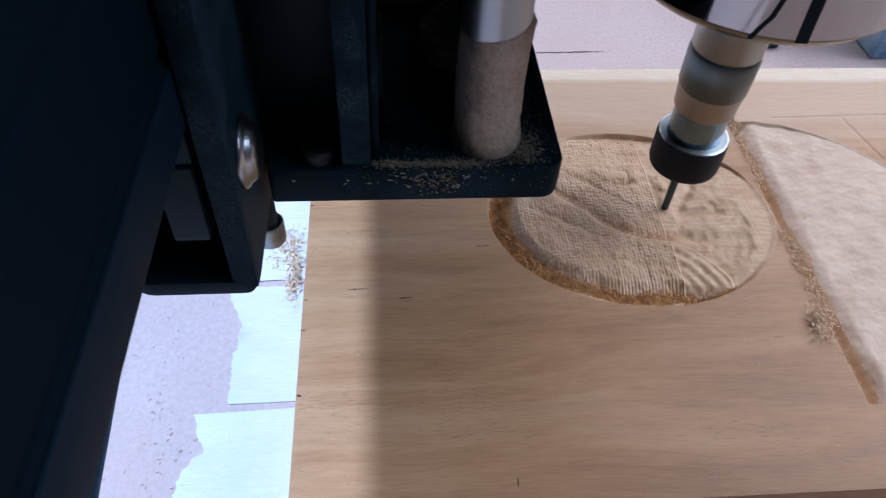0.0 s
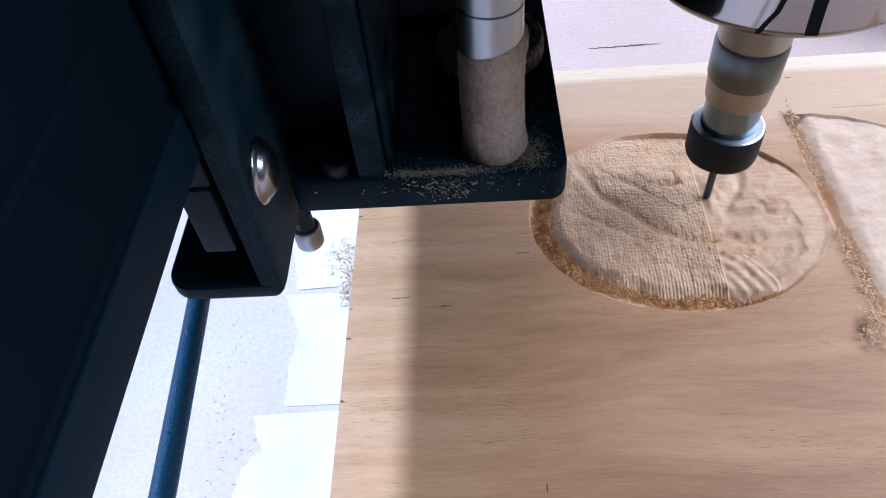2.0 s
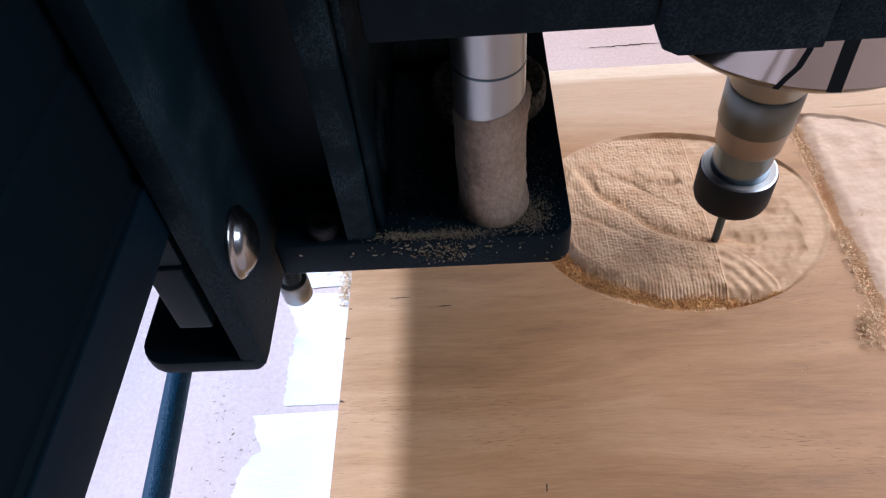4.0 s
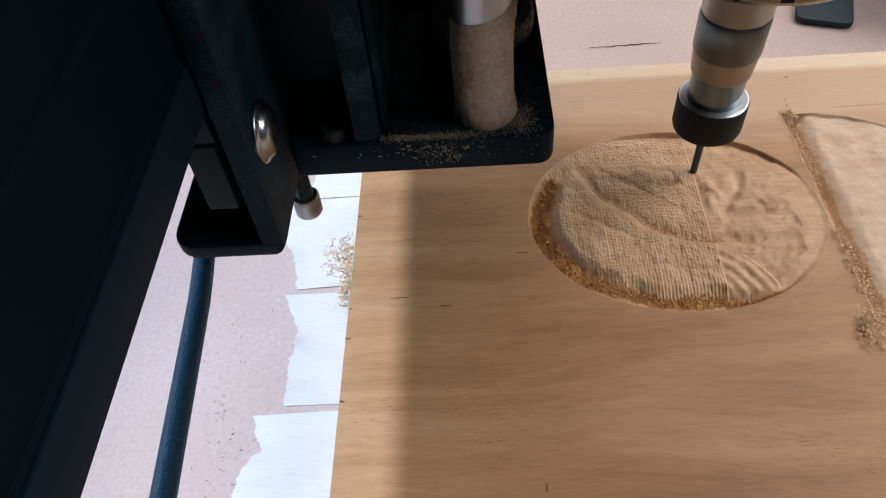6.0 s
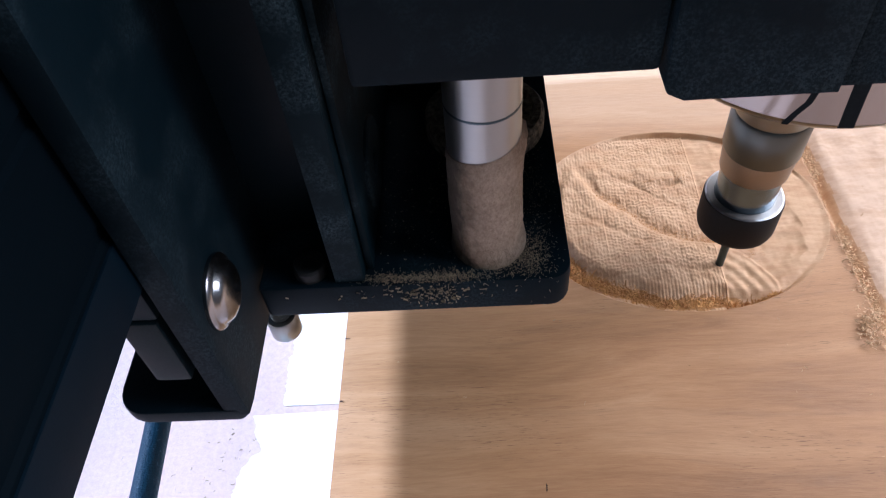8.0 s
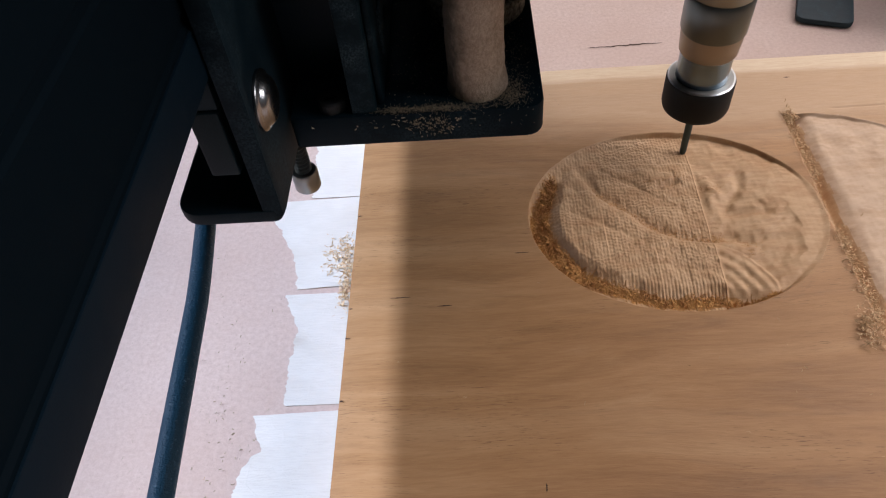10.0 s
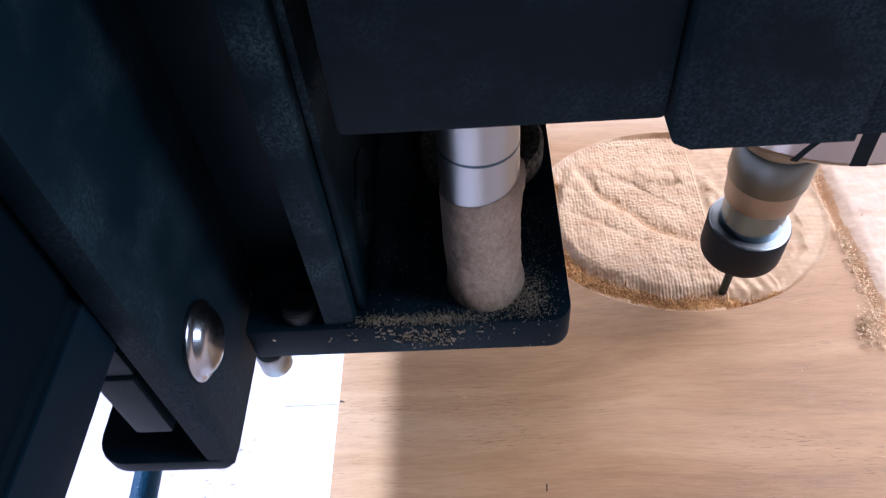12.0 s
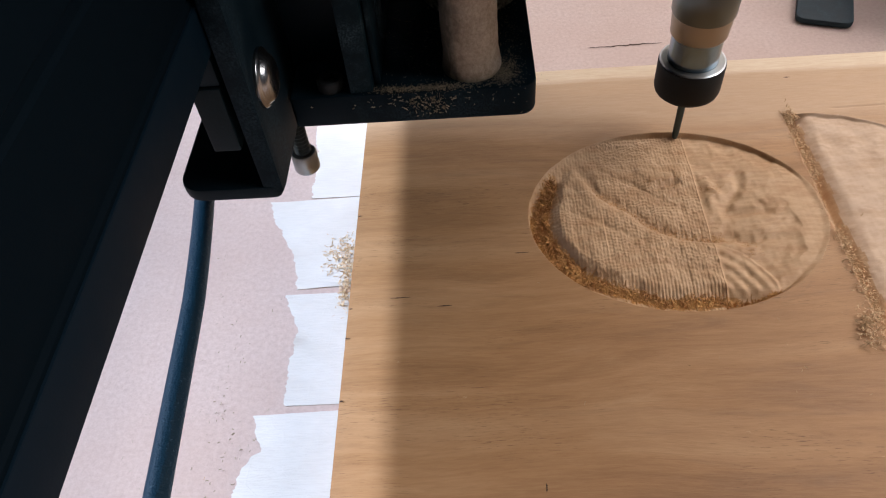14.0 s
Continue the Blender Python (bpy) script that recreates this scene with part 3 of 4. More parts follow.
def board():
    root = thing("wooden_board", "brown hardwood board with a half-carved oval relief, taped to the bed", "wooden board")
    xs = np.array(sorted(set(np.round(spread(0, 43, 3) + spread(43, 90, 0.125) + spread(90, 119, 0.2) + spread(119, 158, 0.4) + spread(158, BOARD_X, 4), 4))))
    ys = np.array(sorted(set(np.round(spread(0, 16, 2) + spread(16, 44, 0.4) + spread(44, 107, 0.18) + spread(107, 114, 0.3) + spread(114, BOARD_Y, 2), 4))))
    gx, gy = np.meshgrid(xs, ys)
    h, inside, in2 = carved_height(gx, (gy + 0.2) / 0.982)
    gz = BOARD_Z + h
    edge = np.minimum(np.minimum(gx, BOARD_X - gx), np.minimum(gy, BOARD_Y - gy))
    gz = gz - 0.35 * (edge < 0.01)
    nx, ny = len(xs), len(ys)
    verts = np.stack([gx.ravel(), gy.ravel(), gz.ravel()], 1) * MM
    idx = np.arange(nx * ny).reshape(ny, nx)
    quads = np.stack([idx[:-1, :-1], idx[:-1, 1:], idx[1:, 1:], idx[1:, :-1]], -1)
    ditch = gx < 121.6 + 0.5 * grain_noise(gx, gy, 0.5, 35)
    drawn_y = (gy + 0.2) / 0.982
    out = np.hypot((gx - OVAL[0]) / OVAL[2], (drawn_y - OVAL[1]) / OVAL[3])
    turn = np.degrees(np.arctan2(drawn_y - OVAL[1], gx - OVAL[0])) % 360
    outer = 0.995 - 0.05 * smooth_step(turn, 200, 232) - 0.06 * (1 - smooth_step(turn, 155, 195))
    blot = 0.02 * grain_noise(gx, gy, 0.8, 71)
    moat = (out > shore_line(gx, drawn_y) + blot) & (out < outer + blot) & (gx < 92) & (turn > 150) & (turn < 320)
    kind = np.where(inside[:-1, :-1] > 0.02, np.where(moat[:-1, :-1], 4, 1), np.where(in2[:-1, :-1] > 0.02, np.where(ditch[:-1, :-1], 3, 2), 0))
    for which, name, material, label in ((0, "board_face", WOOD, ""), (1, "carved_oval", CUT, "oval relief, half furrowed and half finely cut"),
                                         (2, "carved_panel", PALE_CUT, "pale carved hollow, dusty and streaked"),
                                         (4, "moat", TORN_CUT, "torn orange-brown moat inside the oval's rim"),
                                         (3, "ditch", CUT, "torn ditch along the hollow's straight wall")):
        q = quads[kind == which]
        used, inverse = np.unique(q, return_inverse=True)
        mesh = bpy.data.meshes.new(name)
        mesh.from_pydata(verts[used].tolist(), [], inverse.reshape(-1, 4).tolist())
        link_mesh(name, mesh, material, root, label)
    bm = bmesh.new()
    box(0, BOARD_X, 0, BOARD_Y, 0.05, BOARD_Z - 0.35, 0, 1, bm)
    top = [f for f in bm.faces if f.normal.z > 0.9]
    bmesh.ops.delete(bm, geom=top, context="FACES")
    part("board_body", bm, WOOD, root, "", False)
    marks(root)
    return root


def marks(root):
    """Short dark cracks and nicks in the board's face: (x, y, length along x, length along y)."""
    rng = random.Random(12)
    for x, y, lx, ly in MARKS:
        bm = bmesh.new()
        n = 8
        up, low = [], []
        for i in range(n + 1):
            u = i / n
            w = 0.2 * math.sin(math.pi * (0.08 + 0.84 * u)) * rng.uniform(0.4, 1.2)
            px, py = x + lx * (u - 0.5), face_y(y) + ly * (u - 0.5)
            dx, dy = (0, w) if lx > ly else (w, 0)
            up.append(bm.verts.new((px + dx, py + dy, BOARD_Z + 0.05)))
            low.append(bm.verts.new((px - dx, py - dy, BOARD_Z + 0.05)))
        for i in range(n):
            bm.faces.new((low[i], low[i + 1], up[i + 1], up[i]))
        part("grain_crack", bm, CRACK, root, "", False)


# ---- masking tape along the board's edge ----
TORN = (  # the strips' ends along the edge, and where the torn edge runs: y and x
    (-8.0, 32.6, (-8, 12, 18.2, 22.3, 23.3, 27.2, 30.2, 32), (-33, -26.7, -26.2, -23.9, -21.7, -24.0, -24.2, -25.6)),
    (34.6, 68.4, (34.4, 46.4, 51.4, 55.8, 60.3, 68.2), (-18.2, -18.6, -18.0, -17.5, -18.8, -22.6)),
    (70.5, 104.2, (70.4, 74.7, 82, 86.7, 90.8, 97.8, 103.5), (-19.4, -19.8, -22.0, -23.8, -26.2, -29.7, -31.7)),
    (104.8, 138.6, (104, 110, 118, 139), (-18.9, -19.3, -19.1, -22)),
    (140.6, 174.0, (140, 160, 174), (-21, -24, -22)),
)


def tapes():
    label = "white masking tape with a torn edge on the bed"
    for k, (y0, y1, at, left) in enumerate(TORN):
        rng = random.Random(k + 5)
        n, across = 90, 9
        bm = bmesh.new()
        rows, wander = [], 0.0
        for i in range(n + 1):
            u = i / n
            y = y0 + (y1 - y0) * u
            wander = 0.8 * wander + rng.uniform(-0.28, 0.28)
            x0 = float(np.interp(y, at, left)) + wander + rng.uniform(-0.12, 0.12)
            lift = max(0.0, noise.noise((y * 0.16, k * 7.0, 0.0))) * 0.8
            row = []
            for j in range(across + 1):
                v = j / across
                x = x0 + (-0.3 - x0) * v
                # low wrinkles, and a torn edge that stands up here and there
                ripple = 0.22 * max(0.0, noise.noise((x * 0.12, y * 0.3, k * 3.0))) + 0.10 * noise.noise((x * 0.5, y * 0.7, k))
                skew = 0.9 * (v - 0.5) * (1 if k in (0, 2) else 0.25)
                row.append(bm.verts.new((x, y + skew, 0.10 + max(0.0, ripple) + lift * max(0.0, 1 - v * 5))))
            rows.append(row)
        for a, b in zip(rows, rows[1:]):
            for j in range(across):
                bm.faces.new((a[j], a[j + 1], b[j + 1], b[j]))
        geom = bmesh.ops.extrude_face_region(bm, geom=list(bm.faces))["geom"]
        bmesh.ops.translate(bm, vec=(0, 0, 0.14), verts=[g for g in geom if isinstance(g, bmesh.types.BMVert)])
        tagged(part("masking_tape", bm, TAPE), label, "tape", "tape strips along the board")


# ---- the gantry beam, which creeps sideways ----
def gantry_beam():
    root = thing("gantry_beam", "black anodised slotted aluminium gantry beam", "gantry beam", (-6.4, 0, 0))
    # the cross section (x, z), with shallow grooves in the right face
    z0, z1, w = 94.5, 130.3, 80.0
    out = [(-w, z0), (-0.8, z0), (0, z0 + 0.8)]
    for mid in (z0 + 10, z0 + 25):
        out += [(0, mid - 1.2), (-0.5, mid - 0.7), (-0.5, mid + 0.7), (0, mid + 1.2)]
    out += [(0, z1 - 0.8), (-0.8, z1), (-w, z1)]
    part("extrusion", prism(out, -260, 330, "y", 0), ANODISED, root, "", False)
    # an added strip whose colour stands for the bluish sheen on this edge
    part("lower_edge_sheen", box(-0.4, 0.35, -259, 329, z0 + 0.3, z0 + 8.2, 0.3), EDGE_SHEEN, root, "blue-black strip painted as sheen along the beam's lower edge")
    # sky sheen on the top face, added as a strip in the box's blue
    part("top_sheen", box(-70, -2.5, -255, 325, z1 + 0.05, z1 + 2.2, 0.6), BLUE, root, "blue strip painted as sky sheen on the beam's top")
    return root


# ---- the carriage on the beam ----
def carriage():
    root = thing("carriage", "black router carriage with guide rods, dusted with sawdust", "machine carriage")
    # side plate beside the beam, its front edge towards the viewer
    out = [(16.4, 64.6), (19.0, 64.0), (62, 64.0), (140, 70), (140, 190), (16.4, 190)]
    part("side_plate", prism(out, -5.8, -2.1, "x", 0.5), DUSTY, root)
    # foot under the beam
    foot = rounded(-21.8, -2.7, 16.2, 60, (4.5, 1.5, 1, 1))
    part("foot_plate", prism(foot, 63.2, 66.0, "z", 0.5), BLACK, root)
    part("guide_block", box(-11.8, -6.9, 16.2, 40, 75.2, 88.4, 0.5), GREY, root, "grey guide block under the beam")
    part("runner", box(-15.5, -6.6, 16.6, 39, 88.6, 94.2, 0.6), BLACK, root, "black runner under the beam")
    part("web_plate", box(-21.4, -6.4, 40, 44, 66.1, 94.2, 0.5), BLACK, root)
    # round-headed bolt
    bolt = part("bolt", lathe([(5.1, 0.0), (5.1, 0.5), (4.9, 0.75), (4.5, 0.9), (4.25, 1.1), (3.95, 1.6), (3.4, 2.0), (2.7, 2.3), (1.8, 2.5), (0.9, 2.6), (0.15, 2.62)], 0, 0, 56, None, "x"), BOLT_STEEL, root, "round-headed steel bolt")
    bolt.location = Vector((-2.05, 23.6, 84.8)) * MM
    # upright back plate of the lifting axis and its bracket
    part("back_plate", box(10.2, 14.7, 33.0, 120, 70.5, 200, 0.5), DUSTIER, root)
    part("rail_edge", box(14.9, 16.0, 35.2, 120, 73.2, 200, 0.3), DUSTIER, root, "thin dusty edge of the rail")
    part("back_web", box(-2.4, 10.2, 44, 118, 72, 200, 0.5), BLACK, root)
    flange = rounded(-1.4, 45.4, 32.2, 119, (0.8, 3.2, 3.2, 0.8))
    part("bracket", prism(flange, 66.2, 73.1, "z", 0.6), DUSTY, root, "black bracket plate edged with sawdust")
    for y in (40.2, 110.0):
        rod = part("guide_rod", lathe([(5.0, 90.2 if y < 80 else 73.0), (5.0, 200)], 33.2, y, 40), ROD, root, "ground steel guide rod")
        if y < 80:
            for z in (100.2, 109.4):
                part("scribed_ring", lathe([(5.03, z), (5.05, z + 0.08), (5.05, z + 0.3), (5.03, z + 0.38)], 33.2, y, 40), CARBIDE, rod)
            sleeve = bmesh.new()
            rng = random.Random(3)
            steps, rows = 48, 22
            rings = []
            for j in range(rows + 1):
                z = 73.0 + 21.2 * j / rows
                ring = []
                for i in range(steps):
                    a = 2 * math.pi * i / steps
                    r = 5.28 + 0.08 * math.sin(3 * a + 0.4 * j) + rng.uniform(-0.10, 0.10)
                    zz = z
                    if j < 4:
                        r += (4 - j) * 0.12 * (1 + 0.6 * math.cos(a + 0.7))
                    turn = a - 0.35 if a < math.pi else a - 0.35 - 2 * math.pi
                    r += math.exp(-(turn / 0.55) ** 2) * math.exp(-((rows - j) / 3.5) ** 2) * (0.8 + rng.uniform(-0.2, 0.2))
                    zz += 1.1 * math.cos(a - 0.3) * (j / rows) ** 3
                    if j == rows:
                        r = 5.06
                    ring.append(sleeve.verts.new((33.2 + r * math.cos(a), y + r * math.sin(a), zz)))
                rings.append(ring)
            for a, b in zip(rings, rings[1:]):
                for i in range(steps):
                    sleeve.faces.new((a[i], a[(i + 1) % steps], b[(i + 1) % steps], b[i]))
            part("dust_coat", sleeve, DUST, rod, "sawdust caked on the rod")
    bearing = part("bearing", lathe([(10.4, 73.0), (10.4, 76.2), (9.8, 76.9), (8.6, 76.9), (8.3, 76.0), (6.6, 75.8), (6.2, 76.6), (5.2, 76.6)], 33.8, 66.8, 56), OLIVE_DUST, root, "dusty flanged bearing behind the rod")
    part("race", lathe([(5.0, 73.6), (5.0, 77.4), (4.2, 77.8)], 33.8, 66.8, 40), DUSTY_METAL, bearing)
    part("lead_screw", lathe([(4.0, 73.9)] + [(4.0 - 0.6 * (i % 2), 77 + i) for i in range(120)], 33.8, 66.8, 24), DULL_STEEL, root)
    # cap screw hanging from the bracket's end
    screw = part("cap_screw", lathe([(2.7, 43.8), (2.95, 44.2), (2.95, 48.6), (2.7, 49.0), (1.2, 49.0), (1.2, 47.6)], -5.6, 44.6, 32), DULL_STEEL, root, "steel cap screw with its thread showing")
    threads = [(1.9 - 0.34 * (i % 2), 49.2 + 0.5 * i) for i in range(42)]
    part("thread", lathe(threads, -5.6, 44.6, 24), DARK_STEEL, screw)
    part("screw_lug", box(-10.5, -1.6, 40, 62, 66.6, 72.6, 0.5), BLACK, root)
    boss = part("boss", lathe([(7.0, 0), (7.0, 0.9), (6.6, 1.2), (2.4, 1.2), (2.2, 0.6), (0.3, 0.6)], 0, 0, 40, None, "x"), DUSTIER, root, "dusty round boss with a hole")
    boss.location = Vector((15.5, 49.0, 82.5)) * MM
    part("cross_bar", lathe([(2.9, 0), (2.9, 11.5)], 0, 0, 32, None, "x"), DUSTY_METAL, root, "steel cross bar beaded with dust").location = Vector((15.4, 80.5, 75.9)) * MM
    part("socket_screw", lathe([(2.5, 73.0), (2.5, 75.0), (2.2, 75.4), (1.3, 75.4), (1.3, 74.2)], 6.4, 35.4, 28), NUT_BLACK, root, "small dark socket screw")
    return root


# ---- the spindle that rides up and down on the carriage ----
SPINDLE = (88.4, 75.0)


def spindle():
    root = thing("spindle", "polished router spindle with a small cutter, in a black holder", "spindle")
    x, y = SPINDLE
    mount = part("holder", box(18.6, 52.4, 32.6, 160, 109.0, 190, 0.8), DUSTY, root, "dusty black spindle holder")
    jaw = [(52.7, 108.0), (53.3, 106.5), (55.2, 105.5), (72.0, 105.5), (72.0, 190), (52.7, 190)]
    part("jaw", prism(jaw, 31.4, 160, "y", 0.7), DUSTY, mount)
    jaw = [(72.3, 105.6), (122, 105.7), (124, 107.8), (124, 190), (72.3, 190)]
    part("jaw", prism(jaw, 32.3, 160, "y", 0.7), DUSTY, mount)
    barrel = part("body", lathe([(26.3, 85.0), (26.4, 85.1), (26.4, 106.2)], x, y, 96), CHROME, root, "mirror-polished spindle body")
    # dark reflections in the polish, laid on as thin black stripes
    for path, wide in (([(-95.5, 84.6), (-96, 90), (-97, 105.2)], 2.2), ([(-113.5, 84.2), (-111.5, 86.4), (-109.0, 88.6), (-107.6, 92), (-107.0, 105.2)], 0.9)):
        stripe = bmesh.new()
        rims = []
        for angle, z in path:
            for r in (26.2, 26.46):
                for side in (-1, 1):
                    a = radians(angle) + side * wide / 52.8
                    rims.append(stripe.verts.new((x + r * math.cos(a), y + r * math.sin(a), z)))
        for k in range(0, len(rims) - 4, 4):
            for i, j in ((0, 1), (1, 3), (3, 2), (2, 0)):
                stripe.faces.new((rims[k + i], rims[k + j], rims[k + 4 + j], rims[k + 4 + i]))
        stripe.faces.new((rims[0], rims[2], rims[3], rims[1]))
        stripe.faces.new((rims[-4], rims[-3], rims[-1], rims[-2]))
        part("mirror_stripe", stripe, BLACK, barrel, "dark stripe painted as a reflection on the body", False)
    part("rim", lathe([(21.5, 82.6), (23.8, 82.6), (24.6, 82.9), (26.2, 84.5), (26.42, 85.05), (26.0, 85.1)], x, y, 96), RIM_STEEL, barrel, "bevelled dull rim of the body")
    part("shaft", lathe([(7.1, 66.4), (7.4, 67.0), (7.5, 82.9)], x, y, 64), DULL_STEEL, root)
    part("collar", lathe([(7.1, 56.8), (7.5, 57.6), (7.6, 65.6), (7.1, 66.5)], x, y, 64), DARK_STEEL, root)
    part("neck", lathe([(6.4, 51.0), (6.8, 51.6), (7.2, 56.9)], x, y, 64), NECK_STEEL, root, "tan-tinged satin steel neck")
    part("nose", lathe([(6.2, 42.2), (6.2, 51.2)], x, y, 64), BLUED, root)
    nut = part("collet_nut", lathe([(4.6, 33.8), (7.0, 33.8), (8.0, 34.7), (8.3, 35.8), (8.3, 43.0), (8.05, 43.5), (7.6, 43.7)], x, y, 64), NUT_BLACK, root, "blackened steel collet nut")
    part("nut_face", lathe([(7.9, 43.55), (7.6, 43.78), (6.25, 43.78), (6.25, 43.0)], x, y, 64), NUT_FACE, nut, "dull grey turned face")
    # the thin highlight round the nut's edge, made as a brighter steel ring
    part("highlight_ring", lathe([(7.95, 43.62), (8.06, 43.53), (8.12, 43.57), (7.95, 43.70)], x, y, 64), STEEL, nut)
    part("cutter", lathe([(0.4, 17.3), (0.7, 17.7), (0.9, 19.0), (1.0, 34.0)], x, y, 24), CARBIDE, root, "thin dark tapered cutter")
    return root


# ---- the cable under the beam ----
def cable():
    root = thing("cable", "dusty blue-black round cable hanging under the beam", "cable")
    pts = []
    for i in range(61):
        u = i / 60
        y = -190 + 400 * u
        bend = max(0.0, (y - 42) / 30)
        x = -28.6 - 0.066 * min(y, 80) - 1.9 * min(bend, 3.0) ** 1.3
        pts.append((x, y, 33.0 + 10 * max(0, (y - 60) / 100) ** 2 + 8 * max(0, (-y - 60) / 100) ** 2))
    part("jacket", tube(pts, 2.4, 20), CABLE, root)
    return root


# ---- clamp, blue box ----
def clamp():
    root = thing("hold_down_clamp", "black rounded hold-down clamp bar on the bed", "clamp")
    part("bar", prism(rounded(-9.6, 9.6, 0, 74, (3.2, 3.2, 3, 3)), 0.35, 2.5, "z", 0.5), CLAMP, root)
    for y in (12, 58):
        part("pad", box(-6.5, 6.5, y, y + 10, 0.02, 0.4, 0.1), BLACK, root)
    root.matrix_world = mm_pose(157.7, 177.7, 0, 0, 0, -19.1)


def blue_box():
    root = thing("storage_box", "blue plastic box with an orange label on the bed", "box")
    part("tub", prism([(200, 168), (262, 171), (266, 240), (197, 236)], 0.05, 46, "z", 2.0), BLUE, root)
    part("label", prism([(206, 168.2), (216, 168.7), (216, 168.4), (206, 167.9)], 26, 36, "z", 0), ORANGE, root, "orange label")


# ---- loose shavings ----
def shavings(name, label, spots, seed, count, length, z, parent=None, material=None, fat=1.0):
    """Many small curled chips: each a short bent strip, scattered round the spots (x, y, spread x, spread y)."""
    rng = random.Random(seed)
    verts, faces = [], []
    for k in range(count):
        cx, cy, sx, sy, dz = spots[k % len(spots)]
        x, y = rng.gauss(cx, sx), rng.gauss(cy, sy)
        a, curl = rng.uniform(0, 6.28), rng.uniform(-2.8, 2.8)
        long, wide = length * rng.uniform(0.35, 1.3), fat * length * rng.uniform(0.10, 0.22)
        h = z + dz * rng.random() ** 1.5 + 0.05
        tilt = rng.uniform(-0.35, 0.55)
        steps = 4
        px, py, pz = x, y, h
        for i in range(steps + 1):
            b = a + curl * i / steps
            nx, ny = -math.sin(b), math.cos(b)
            verts.append((px + nx * wide / 2, py + ny * wide / 2, pz))
            verts.append((px - nx * wide / 2, py - ny * wide / 2, pz + wide * 0.4))
            px += math.cos(b) * long / steps
            py += math.sin(b) * long / steps
            pz = max(z + 0.03, pz + tilt * long / steps)
        base = len(verts) - 2 * (steps + 1)
        for i in range(steps):
            j = base + 2 * i
            faces.append((j, j + 1, j + 3, j + 2))
    mesh = bpy.data.meshes.new(name)
    mesh.from_pydata([(a * MM, b * MM, c * MM) for a, b, c in verts], [], faces)
    if parent:
        return tagged(link_mesh(name, mesh, material or CHIP, parent), label, kind="stuff")
    return tagged(link_mesh(name, mesh, material or CHIP), label, "shavings", kind="stuff")


def fibre_places(rng, count):
    """Places of torn fibres: along the moat, on the ramp below it, and in the fold of the relief."""
    cx, cy, rx, ry = OVAL
    out = []
    for k in range(count):
        pick = rng.random()
        if pick < 0.80:
            a = radians(rng.uniform(150, 300))
            edge = 0.86
            for i in range(5):
                edge = float(shore_line(cx + edge * rx * math.cos(a), cy + edge * ry * math.sin(a)))
            wide = 0.035 if math.degrees(a) < 225 else 0.028
            r = edge + 0.035 + rng.gauss(0, wide)
            if math.degrees(a) < 225:
                r = rng.uniform(edge, 1.0)
            if math.degrees(a) > 232:
                r = edge + 0.06 + rng.gauss(0, 0.032)
            if math.degrees(a) < 175:
                r = rng.uniform(edge, 0.94)
            r = min(r, 0.985)
            out.append((cx + r * rx * math.cos(a), cy + r * ry * math.sin(a), 1.7 if math.degrees(a) < 225 else 1.2))
        elif pick < 0.92:
            x = rng.uniform(62, 92)
            out.append((x, float(np.interp(x, *COURSE)) + rng.gauss(1.0, 0.9), 0.55))
        else:
            x, y = rng.choice(((72, 88), (76, 86.5), (81, 86.5), (85, 88), (92, 84), (90, 67.5), (96, 66), (97, 62)))
            out.append((rng.gauss(x, 1.6), rng.gauss(y, 1.0), 0.5))
    return out


def relief_fibres():
    rng = random.Random(3)
    places = fibre_places(rng, 7000)
    h = carved_height(np.array([p[0] for p in places]), np.array([p[1] for p in places]))[0]
    verts, faces = [], []
    for (x, y, size), depth in zip(places, h):
        y = face_y(y)
        z = BOARD_Z + float(depth) + 0.03
        a, curl = rng.uniform(0, 6.28), rng.uniform(-3.0, 3.0)
        long, wide = size * rng.uniform(0.3, 1.15), size * rng.uniform(0.07, 0.16)
        rise = rng.uniform(-0.1, 0.9)
        base = len(verts)
        for i in range(5):
            b = a + curl * i / 4
            nx, ny = -math.sin(b) * wide / 2, math.cos(b) * wide / 2
            verts += [((x + nx) * MM, (y + ny) * MM, z * MM), ((x - nx) * MM, (y - ny) * MM, (z + wide * 0.5) * MM)]
            x, y, z = x + math.cos(b) * long / 4, y + math.sin(b) * long / 4, z + rise * long / 4
        faces += [(base + j, base + j + 1, base + j + 3, base + j + 2) for j in (0, 2, 4, 6)]
    mesh = bpy.data.meshes.new("relief_fibres")
    mesh.from_pydata(verts, [], faces)
    tagged(link_mesh("relief_fibres", mesh, FIBRE), "orange-brown torn fibres in the oval relief", "shavings", kind="stuff")


